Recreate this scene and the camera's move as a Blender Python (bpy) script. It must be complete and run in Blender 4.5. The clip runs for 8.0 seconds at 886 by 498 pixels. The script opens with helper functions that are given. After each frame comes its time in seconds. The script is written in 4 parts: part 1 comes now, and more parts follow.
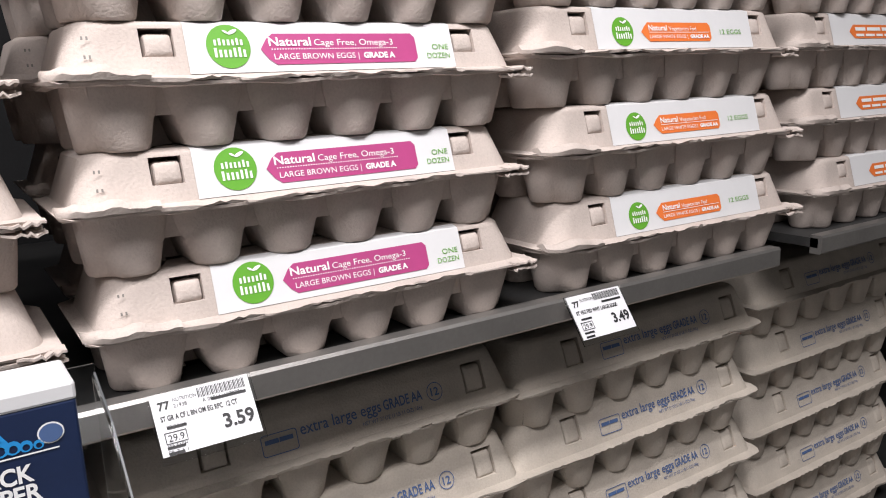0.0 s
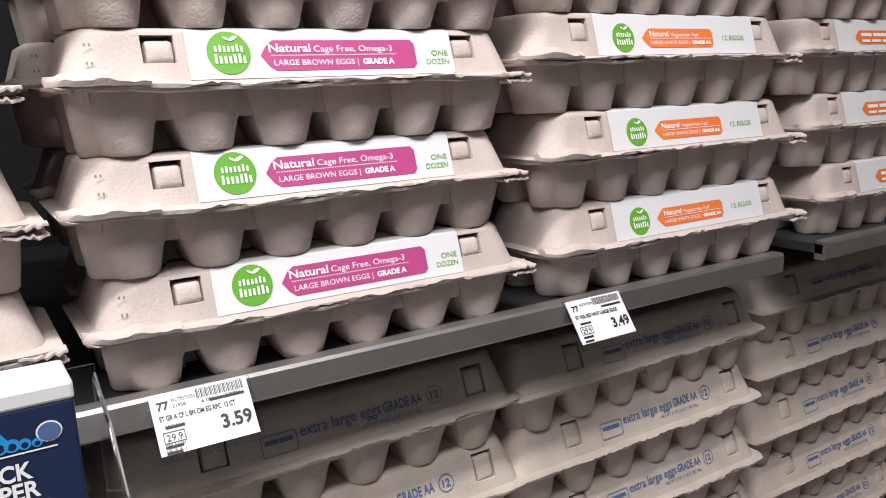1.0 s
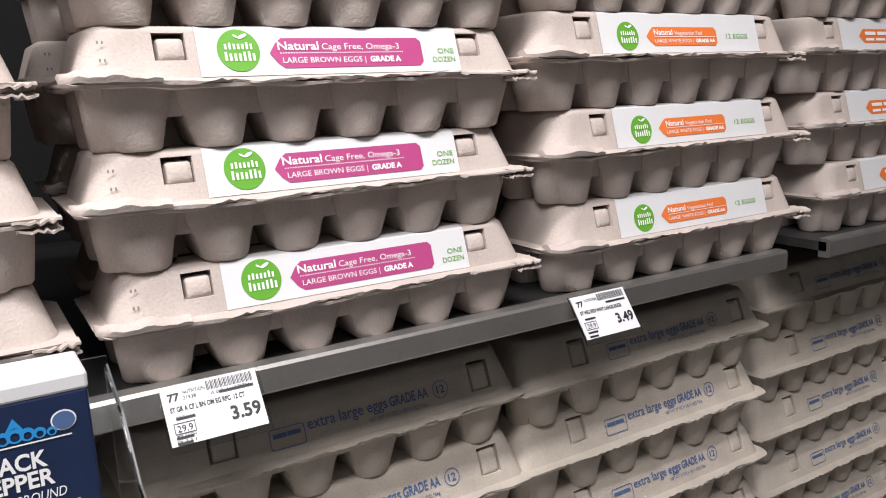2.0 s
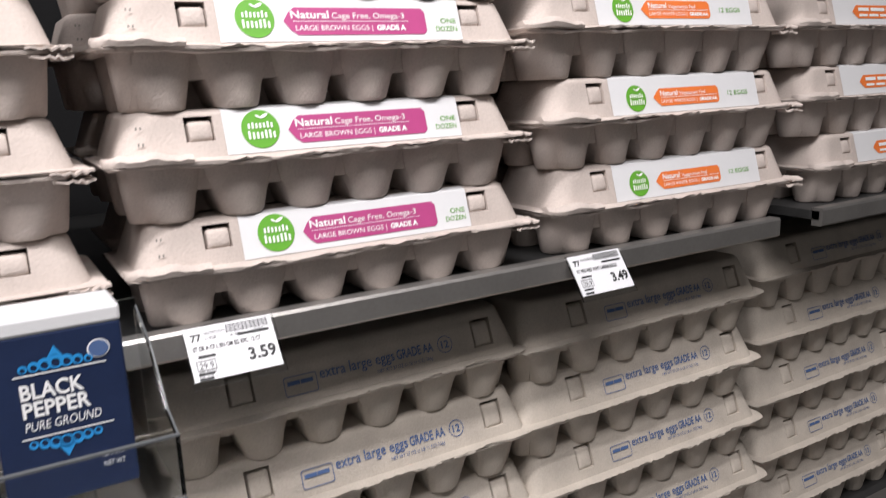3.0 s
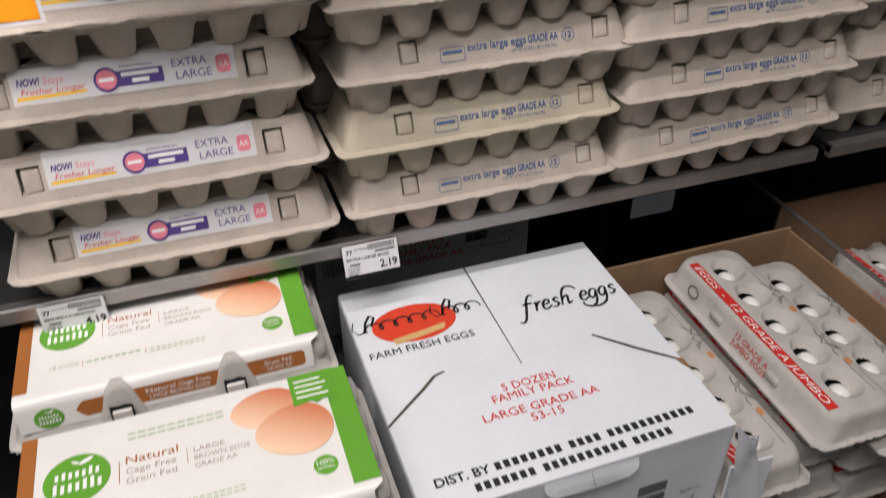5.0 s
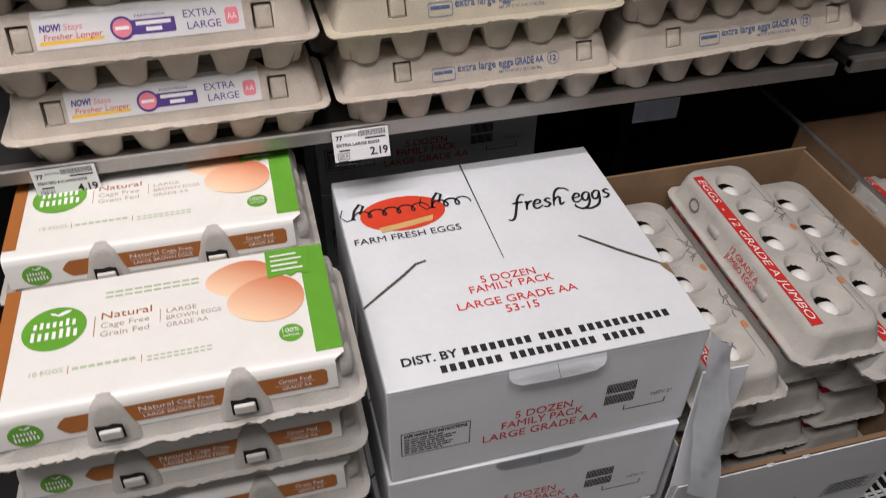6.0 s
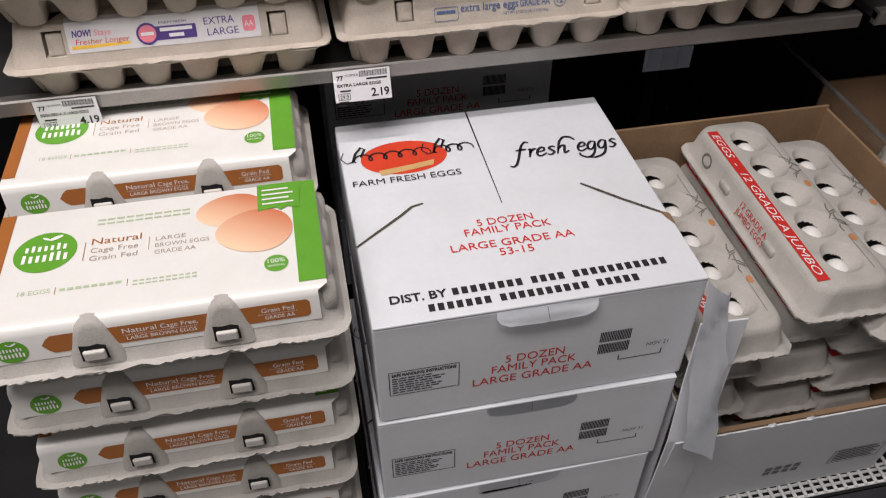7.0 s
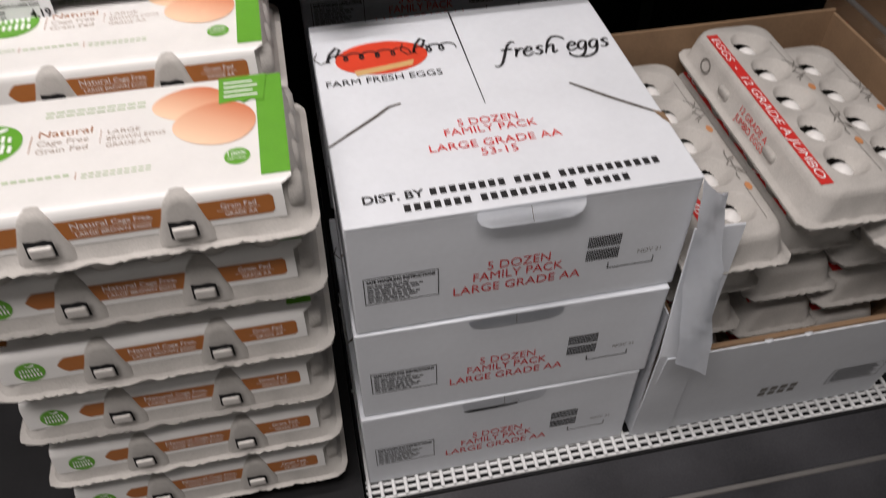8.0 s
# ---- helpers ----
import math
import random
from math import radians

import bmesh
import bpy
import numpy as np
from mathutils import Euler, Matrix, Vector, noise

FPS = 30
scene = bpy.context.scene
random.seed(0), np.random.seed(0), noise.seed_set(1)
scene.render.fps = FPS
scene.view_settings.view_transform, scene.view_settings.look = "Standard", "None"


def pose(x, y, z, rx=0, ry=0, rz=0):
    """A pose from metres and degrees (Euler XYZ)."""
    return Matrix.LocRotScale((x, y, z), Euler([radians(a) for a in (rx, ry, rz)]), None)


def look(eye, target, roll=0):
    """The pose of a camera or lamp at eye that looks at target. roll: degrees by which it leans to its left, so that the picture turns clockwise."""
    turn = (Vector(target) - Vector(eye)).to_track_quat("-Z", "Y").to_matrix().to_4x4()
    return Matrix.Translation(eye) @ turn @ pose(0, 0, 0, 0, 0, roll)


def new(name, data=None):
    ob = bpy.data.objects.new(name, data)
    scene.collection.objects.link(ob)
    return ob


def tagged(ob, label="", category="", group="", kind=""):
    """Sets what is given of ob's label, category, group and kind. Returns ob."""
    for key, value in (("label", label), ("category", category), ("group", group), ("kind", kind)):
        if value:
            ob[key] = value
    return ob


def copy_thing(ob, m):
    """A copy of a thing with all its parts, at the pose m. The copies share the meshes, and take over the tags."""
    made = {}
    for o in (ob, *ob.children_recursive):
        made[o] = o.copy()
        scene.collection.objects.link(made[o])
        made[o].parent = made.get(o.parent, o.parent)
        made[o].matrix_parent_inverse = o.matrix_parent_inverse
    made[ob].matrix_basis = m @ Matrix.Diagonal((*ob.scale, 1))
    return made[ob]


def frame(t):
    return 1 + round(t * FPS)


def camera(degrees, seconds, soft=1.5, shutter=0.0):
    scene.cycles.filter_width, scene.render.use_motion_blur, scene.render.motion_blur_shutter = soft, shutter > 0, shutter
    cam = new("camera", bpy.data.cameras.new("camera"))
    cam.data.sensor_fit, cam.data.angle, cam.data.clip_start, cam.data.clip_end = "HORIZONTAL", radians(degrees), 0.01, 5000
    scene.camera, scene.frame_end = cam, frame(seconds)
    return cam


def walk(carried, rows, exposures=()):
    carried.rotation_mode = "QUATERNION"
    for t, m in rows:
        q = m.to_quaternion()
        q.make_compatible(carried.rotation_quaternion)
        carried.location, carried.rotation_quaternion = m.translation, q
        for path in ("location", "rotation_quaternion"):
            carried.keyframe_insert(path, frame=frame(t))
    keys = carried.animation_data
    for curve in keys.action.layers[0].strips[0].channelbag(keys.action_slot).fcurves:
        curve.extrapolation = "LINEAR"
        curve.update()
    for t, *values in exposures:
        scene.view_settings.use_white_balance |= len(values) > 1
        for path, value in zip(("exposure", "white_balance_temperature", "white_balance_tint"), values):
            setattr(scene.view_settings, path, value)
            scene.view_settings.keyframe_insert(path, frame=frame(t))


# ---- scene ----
cam = camera(58.4, 8.0, soft=1.05, shutter=0.5)
PATH = [
    (0, (-0.058, -0.415, 1.409), (1.005, 1.226, 0.986), -2.1),
    (0.5, (-0.054, -0.424, 1.409), (0.994, 1.229, 0.996), -2.1),
    (1, (-0.052, -0.424, 1.41), (0.982, 1.237, 0.997), -2.0),
    (2.5, (-0.061, -0.443, 1.403), (0.954, 1.231, 0.993), -2.2),
    (3, (-0.07, -0.466, 1.391), (0.92, 1.22, 0.966), -2.3),
    (3.5, (-0.088, -0.475, 1.363), (0.815, 1.219, 0.801), -1.5),
    (4, (-0.101, -0.498, 1.338), (0.635, 1.141, 0.459), 0.0),
    (4.5, (-0.109, -0.563, 1.333), (0.507, 1.002, 0.251), 0.3),
    (5, (-0.12, -0.629, 1.331), (0.403, 0.9, 0.154), -0.4),
    (5.2, (-0.115, -0.638, 1.328), (0.387, 0.864, 0.106), 0.0),
    (6.5, (-0.046, -0.688, 1.281), (0.277, 0.763, -0.058), 0.3),
    (7, (-0.033, -0.697, 1.269), (0.253, 0.741, -0.091), -0.2),
    (7.5, (-0.021, -0.698, 1.254), (0.237, 0.714, -0.138), -0.9),
    (8, (-0.014, -0.699, 1.204), (0.256, 0.655, -0.243), -0.4),
]
EXPOSURE = [(0, 0.45, 6400, 12), (3.0, 0.43, 6400, 12), (3.5, 0.36, 6450, 11), (3.9, 0.86, 6500, 10), (4.5, 0.48, 6600, 14), (5.0, 0.10, 6700, 14), (8.0, 0.2, 6700, 14)]
walk(cam, [(t, look(eye, target, roll)) for t, eye, target, roll in PATH], EXPOSURE)

# ---- light ----
world = bpy.data.worlds.new("store_air")
world.use_nodes = True
world.node_tree.nodes["Background"].inputs[0].default_value = (0.95, 0.97, 1.0, 1)
world.node_tree.nodes["Background"].inputs[1].default_value = 0.025
scene.world = world


def area_lamp(name, x, y, z, sx, sy, watts, target, colour=(1.0, 0.965, 0.95)):
    data = bpy.data.lights.new(name, "AREA")
    data.shape, data.size, data.size_y, data.energy, data.color = "RECTANGLE", sx, sy, watts, colour
    ob = new(name, data)
    ob.matrix_world = look((x, y, z), target)
    return ob


area_lamp("aisle_light_source", -0.70, -1.20, 3.15, 2.0, 0.5, 41, (-0.70, -1.20, 0))
# unseen low fill, added to brighten the carton cups from the front
area_lamp("aisle_light_source", -0.75, -2.55, 3.15, 2.2, 0.4, 4, (-0.75, -2.55, 0))
area_lamp("canopy_light_source", -0.32, -0.31, 2.04, 1.5, 0.05, 11, (-0.32, -0.14, 1.2))


# ---- materials ----
def material(name, colour, rough=0.6, metal=0.0, scale=40.0, vary=0.12, bump=0.15, fine=400.0, spread=0.0, **extra):
    """Two scales of noise on the colour, a fine relief, and a small change from piece to piece."""
    m = bpy.data.materials.new(name)
    m.use_nodes = True
    nt = m.node_tree
    b = nt.nodes["Principled BSDF"]
    co = nt.nodes.new("ShaderNodeTexCoord")
    n1, n2 = nt.nodes.new("ShaderNodeTexNoise"), nt.nodes.new("ShaderNodeTexNoise")
    n1.inputs["Scale"].default_value, n2.inputs["Scale"].default_value = scale, fine
    n1.inputs["Detail"].default_value = n2.inputs["Detail"].default_value = 4
    info = nt.nodes.new("ShaderNodeObjectInfo")
    add = nt.nodes.new("ShaderNodeMath")
    add.operation = "MULTIPLY_ADD"
    add.inputs[1].default_value = 0.45
    mix = nt.nodes.new("ShaderNodeMapRange")
    mix.inputs["From Min"].default_value, mix.inputs["From Max"].default_value = 0.45, 1.0
    mix.inputs["To Min"].default_value, mix.inputs["To Max"].default_value = 1 - vary, 1 + vary
    rnd = nt.nodes.new("ShaderNodeMapRange")
    rnd.inputs["To Min"].default_value, rnd.inputs["To Max"].default_value = 1 - spread, 1 + spread
    mul = nt.nodes.new("ShaderNodeMath")
    mul.operation = "MULTIPLY"
    col = nt.nodes.new("ShaderNodeVectorMath")
    col.operation = "SCALE"
    col.inputs[0].default_value = colour
    bp = nt.nodes.new("ShaderNodeBump")
    bp.inputs["Strength"].default_value, bp.inputs["Distance"].default_value = bump, 0.002
    L = nt.links.new
    L(co.outputs["Object"], n1.inputs["Vector"]), L(co.outputs["Object"], n2.inputs["Vector"])
    L(n2.outputs[0], add.inputs[0]), L(n1.outputs[0], add.inputs[2])
    L(add.outputs[0], mix.inputs[0]), L(info.outputs["Random"], rnd.inputs[0])
    L(mix.outputs[0], mul.inputs[0]), L(rnd.outputs[0], mul.inputs[1])
    L(mul.outputs[0], col.inputs["Scale"]), L(col.outputs[0], b.inputs["Base Color"])
    if bump:
        L(add.outputs[0], bp.inputs["Height"]), L(bp.outputs[0], b.inputs["Normal"])
    b.inputs["Roughness"].default_value, b.inputs["Metallic"].default_value = rough, metal
    for key, value in extra.items():
        b.inputs[key.replace("_", " ").title().replace("Ior", "IOR")].default_value = value
    return m


def ink(name, colour, rough=0.45, vary=0.05):
    return material(name, colour, rough, 0, 60, vary, 0.0)


PULP = material("grey_brown_pulp", (0.490, 0.424, 0.386), 0.92, 0, 28, 0.16, 0.5, 600, 0.05)


def stained(base, name):
    """The same pulp with orange and green ink soaked into patches of the cup feet."""
    m = base.copy()
    m.name = name
    nt = m.node_tree
    b = nt.nodes["Principled BSDF"]
    plain = b.inputs["Base Color"].links[0].from_socket
    co, sep, noi, low, patch, side, both, tint, mix = (nt.nodes.new(k) for k in ("ShaderNodeTexCoord", "ShaderNodeSeparateXYZ", "ShaderNodeTexNoise", "ShaderNodeMapRange", "ShaderNodeMapRange", "ShaderNodeMapRange", "ShaderNodeMath", "ShaderNodeMix", "ShaderNodeMix"))
    noi.inputs["Scale"].default_value = 26
    for node, a, z in ((low, 0.015, 0.0), (patch, 0.44, 0.62), (side, -0.10, -0.085)):
        node.inputs["From Min"].default_value, node.inputs["From Max"].default_value = a, z
    both.operation = "MULTIPLY"
    tint.data_type = mix.data_type = "RGBA"
    tint.inputs[6].default_value, tint.inputs[7].default_value = (0.62, 0.25, 0.14, 1), (0.33, 0.42, 0.24, 1)
    L = nt.links.new
    L(co.outputs["Object"], sep.inputs[0]), L(co.outputs["Object"], noi.inputs["Vector"])
    L(sep.outputs["Z"], low.inputs[0]), L(noi.outputs[0], patch.inputs[0]), L(sep.outputs["X"], side.inputs[0])
    L(low.outputs[0], both.inputs[0]), L(patch.outputs[0], both.inputs[1])
    L(side.outputs[0], tint.inputs[0]), L(both.outputs[0], mix.inputs[0])
    L(plain, mix.inputs[6]), L(tint.outputs[2], mix.inputs[7]), L(mix.outputs[2], b.inputs["Base Color"])
    return m


PULP_INKED = stained(PULP, "ink_stained_pulp")
PULP_WARM = material("warm_grey_pulp", (0.455, 0.405, 0.350), 0.92, 0, 28, 0.16, 0.5, 600, 0.06)
PULP_YELLOW = material("yellowed_pulp", (0.46, 0.415, 0.325), 0.92, 0, 18, 0.18, 0.5, 600, 0.02)
PULP_GREY = material("pale_grey_pulp", (0.450, 0.432, 0.405), 0.92, 0, 28, 0.15, 0.5, 560, 0.04)
PULP_PALE = material("pale_torn_pulp", (0.66, 0.635, 0.60), 0.9, 0, 40, 0.15, 0.4, 560, 0.05)
PAPER = material("coated_white_paper", (0.66, 0.66, 0.67), 0.32, 0, 30, 0.03, 0.06, 200)
TAG_PAPER = material("white_tag_paper", (0.72, 0.72, 0.745), 0.4, 0, 30, 0.03, 0.03)
BOX_WHITE = material("white_board", (0.70, 0.73, 0.77), 0.55, 0, 12, 0.05, 0.12, 160)
BOARD = material("brown_corrugated_board", (0.24, 0.150, 0.085), 0.85, 0, 18, 0.16, 0.3, 300)
STEEL = material("brushed_grey_steel", (0.36, 0.345, 0.33), 0.38, 0.8, 25, 0.12, 0.08, 300)
SHELF_DARK = material("dark_shelf_steel", (0.045, 0.045, 0.045), 0.5, 0.3, 20, 0.2, 0.05)
# liner colour, also painted flat for the shade inside slots and hand hole
BLACK = material("black_liner_and_slot_shade", (0.012, 0.012, 0.013), 0.7, 0, 15, 0.3, 0.1, specular_ior_level=0.25)
BUMPER = material("black_glossy_bumper", (0.045, 0.045, 0.049), 0.14, 0, 10, 0.3, 0.03)
WHITE_WIRE = material("white_coated_wire", (0.75, 0.76, 0.76), 0.4, 0, 40, 0.06, 0.05)
FLOOR = material("grey_floor_tile", (0.19, 0.186, 0.18), 0.3, 0, 6, 0.1, 0.03)
WALLPAINT = material("store_wall_paint", (0.4, 0.4, 0.39), 0.8, 0, 5, 0.06, 0.1)
EGGSHELL = material("white_eggshell", (0.80, 0.79, 0.77), 0.5, 0, 60, 0.03, 0.05)
NAVY = material("navy_printed_card", (0.012, 0.022, 0.062), 0.3, 0, 30, 0.15, 0.03)
GREEN, PINK, ORANGE = ink("leaf_green_ink", (0.11, 0.34, 0.03)), ink("magenta_ink", (0.40, 0.055, 0.19)), ink("orange_ink", (0.74, 0.18, 0.04))
BROWN, RED, BLUE = ink("russet_ink", (0.36, 0.125, 0.03)), ink("red_ink", (0.62, 0.035, 0.03)), ink("blue_ink", (0.075, 0.130, 0.280))
PURPLE, CYAN, DARK = ink("violet_ink", (0.075, 0.04, 0.22)), ink("cyan_ink", (0.02, 0.26, 0.62)), ink("black_ink", (0.02, 0.02, 0.022))
WHITE, YELLOW, GREYINK = ink("white_ink", (0.82, 0.82, 0.82)), ink("yellow_ink", (0.85, 0.52, 0.05)), ink("grey_ink", (0.19, 0.18, 0.165))
ORANGE_SIGN = ink("bright_orange_ink", (0.90, 0.30, 0.01))
PALE = ink("pale_green_ink", (0.42, 0.52, 0.34))
TAWNY = ink("tawny_ink", (0.55, 0.24, 0.10))
SLIT = material("dark_torn_board", (0.075, 0.062, 0.050), 0.9, 0, 90, 0.5, 0.2, 700)
TAUPE = ink("taupe_ink", (0.40, 0.325, 0.275))
TAN = ink("tan_ink", (0.62, 0.40, 0.17))
SCARLET = ink("scarlet_ink", (0.68, 0.060, 0.026))
WRAP = material("coated_white_wrap", (0.74, 0.735, 0.715), 0.3, 0, 30, 0.03, 0.05, 200)
ROSE = ink("rose_ink", (0.75, 0.22, 0.28))


def egg_print():
    """Printed brown egg: pale at the lower left, deep orange at the upper right."""
    m = bpy.data.materials.new("brown_egg_print")
    m.use_nodes = True
    nt = m.node_tree
    b = nt.nodes["Principled BSDF"]
    co, gr, ramp, mp = (nt.nodes.new(k) for k in ("ShaderNodeTexCoord", "ShaderNodeTexGradient", "ShaderNodeValToRGB", "ShaderNodeMapping"))
    mp.inputs["Rotation"].default_value = (0, 0, radians(-55))
    ramp.color_ramp.elements[0].color, ramp.color_ramp.elements[1].color = (0.88, 0.62, 0.43, 1), (0.60, 0.19, 0.09, 1)
    ramp.color_ramp.elements[0].position, ramp.color_ramp.elements[1].position = 0.18, 0.85
    nt.links.new(co.outputs["Generated"], mp.inputs[0])
    nt.links.new(mp.outputs[0], gr.inputs[0])
    mp.inputs["Scale"].default_value = (0.72, 0.72, 1)
    nt.links.new(gr.outputs[0], ramp.inputs[0])
    nt.links.new(ramp.outputs[0], b.inputs["Base Color"])
    b.inputs["Roughness"].default_value = 0.35
    return m


EGG_PRINT = egg_print()


def clear_plastic():
    m = bpy.data.materials.new("clear_acrylic")
    m.use_nodes = True
    b = m.node_tree.nodes["Principled BSDF"]
    b.inputs["Base Color"].default_value = (0.90, 0.92, 0.93, 1)
    b.inputs["Roughness"].default_value, b.inputs["IOR"].default_value = 0.06, 1.28
    b.inputs["Transmission Weight"].default_value = 1.0
    return m


CLEAR = clear_plastic()
CLOUDY = material("cloudy_plastic", (0.30, 0.34, 0.40), 0.3, 0, 60, 0.1, 0.05, alpha=0.10)
# opaque grey for the highlight lines on the clear tray's edges
EDGE_GLINT = material("acrylic_edge_glint", (0.09, 0.095, 0.10), 0.45, 0, 60, 0.15, 0.05)


# ---- building helpers ----
def link_mesh(name, bm, mat, parent=None, label="", smooth=False):
    me = bpy.data.meshes.new(name)
    bmesh.ops.recalc_face_normals(bm, faces=bm.faces)
    bm.to_mesh(me)
    bm.free()
    me.materials.append(mat)
    if smooth:
        for p in me.polygons:
            p.use_smooth = True
        me.set_sharp_from_angle(angle=radians(smooth if smooth > 1 else 50))
    ob = new(name, me)
    if parent:
        ob.parent = parent
    if label:
        tagged(ob, label)
    return ob


def part(name, bm, mat, parent, label="", smooth=False):
    return link_mesh(name, bm, mat, parent, label, smooth)


def thing(name, label, category, group="", m=None):
    ob = new(name)
    ob.empty_display_size = 0.02
    if m is not None:
        ob.matrix_basis = m
    return tagged(ob, label, category, group)


def add_box(bm, x0, x1, y0, y1, z0, z1, bevel=0.0, segments=2):
    r = bmesh.ops.create_cube(bm, size=1.0, matrix=Matrix.Translation(((x0 + x1) / 2, (y0 + y1) / 2, (z0 + z1) / 2)) @ Matrix.Diagonal((x1 - x0, y1 - y0, z1 - z0, 1)))
    if bevel:
        edges = {e for v in r["verts"] for e in v.link_edges}
        bmesh.ops.bevel(bm, geom=list(edges), offset=bevel, segments=segments, affect="EDGES", profile=0.5)
    return bm


def block(*a, **k):
    return add_box(bmesh.new(), *a, **k)


def loft(bm, rings, cap_first=False, cap_last=False):
    """Joins rings of equally many points. Returns the rows of faces."""
    rows = [[bm.verts.new(p) for p in ring] for ring in rings]
    faces, n = [], len(rows[0])
    for a, b in zip(rows, rows[1:]):
        faces.append([bm.faces.new((a[i], a[(i + 1) % n], b[(i + 1) % n], b[i])) for i in range(n)])
    if cap_first:
        bm.faces.new(rows[0][::-1])
    if cap_last:
        bm.faces.new(rows[-1])
    return faces


def rounded(x0, x1, y0, y1, z, r, n=4, fronts=()):
    """A rounded rectangle, from the front left corner on, with extra points along the front."""
    pts = [(x0 + r, y0, z)] + [(x, y0, z) for x in fronts] + [(x1 - r, y0, z)]
    for cx, cy, a0 in ((x1 - r, y0 + r, -90), (x1 - r, y1 - r, 0), (x0 + r, y1 - r, 90), (x0 + r, y0 + r, 180)):
        for i in range(n + 1):
            a = radians(a0 + 90 * i / n)
            p = (cx + r * math.cos(a), cy + r * math.sin(a), z)
            if math.dist(p, pts[-1]) > 1e-6 and math.dist(p, pts[0]) > 1e-6:
                pts.append(p)
    return pts


def flat(points, lift=0.0):
    bm = bmesh.new()
    bm.faces.new([bm.verts.new((x, y, lift)) for x, y in points])
    return bm


def disc_points(w, h, cx=0, cy=0, n=28):
    return [(cx + w / 2 * math.cos(2 * math.pi * i / n), cy + h / 2 * math.sin(2 * math.pi * i / n)) for i in range(n)]


def egg_points(w, h, cx, cy, n=44):
    """An egg's outline lying on its side, blunt end to the right."""
    out = []
    for i in range(n):
        a = 2 * math.pi * i / n
        out.append((cx + w / 2 * math.cos(a), cy + h / 2 * math.sin(a) * (1 + 0.14 * math.cos(a))))
    return out


def rect_points(x0, x1, y0, y1, r=0.0):
    if not r:
        return [(x0, y0), (x1, y0), (x1, y1), (x0, y1)]
    return [(x, y) for x, y, _ in rounded(x0, x1, y0, y1, 0, r, 3)]


def decal(name, points, mat, parent, m, lift=0.0003, label=""):
    ob = part(name, flat(points, lift), mat, parent, label)
    ob.matrix_basis = m
    return ob


def bars(name, rects, mat, parent, m, lift=0.0006, label=""):
    bm = bmesh.new()
    for x0, x1, y0, y1 in rects:
        bm.faces.new([bm.verts.new(p) for p in ((x0, y0, lift), (x1, y0, lift), (x1, y1, lift), (x0, y1, lift))])
    ob = part(name, bm, mat, parent, label)
    ob.matrix_basis = m
    return ob


def ring_bars(name, outer, inner, mat, parent, m, lift=0.0006):
    bm = bmesh.new()
    a, b = [bm.verts.new((x, y, lift)) for x, y in outer], [bm.verts.new((x, y, lift)) for x, y in inner]
    for i in range(len(a)):
        j = (i + 1) % len(a)
        bm.faces.new((a[i], a[j], b[j], b[i]))
    ob = part(name, bm, mat, parent)
    ob.matrix_basis = m
    return ob


def text(words, height, mat, parent, m, x=0, y=0, width=0, align="LEFT", shear=0.0, lift=0.0009, bold=0.0, name="lettering"):
    """Flat lettering with capitals about that high; width stretches it to that length."""
    data = bpy.data.curves.new("lettering", "FONT")
    data.body, data.size, data.shear, data.offset, data.resolution_u = words, height / 0.7, shear, bold, 3
    ob = bpy.data.objects.new("lettering", data)
    me = bpy.data.meshes.new_from_object(ob)
    bpy.data.objects.remove(ob)
    co = np.empty(len(me.vertices) * 3, np.float32)
    me.vertices.foreach_get("co", co)
    co = co.reshape(-1, 3)
    lo, hi = co[:, 0].min(), co[:, 0].max()
    s = width / (hi - lo) if width else 1.0
    co[:, 0] = (co[:, 0] - lo) * s
    w = (hi - lo) * s
    co[:, 0] += x - {"LEFT": 0, "CENTER": w / 2, "RIGHT": w}[align]
    co[:, 1] += y
    co[:, 2] = lift
    me.vertices.foreach_set("co", co.ravel())
    me.materials.clear()
    me.materials.append(mat)
    ob = new(name, me)
    ob.parent, ob.matrix_basis = parent, m
    return ob


def word_bars(x, y, h, widths, gap):
    out = []
    for w in widths:
        out.append((x, x + w, y, y + h))
        x += w + gap
    return out


def plane_at(origin, right, up):
    """The pose whose x runs to the right and y up along a surface."""
    r, u = Vector(right).normalized(), Vector(up).normalized()
    n = r.cross(u)
    m = Matrix((r, u, n)).transposed().to_4x4()
    m.translation = origin
    return m


def jitter(x, seed, size):
    return size * (noise.noise((x * 35, seed * 7.3, seed)) + 0.5 * noise.noise((x * 140, seed * 3.1, seed + 5)))


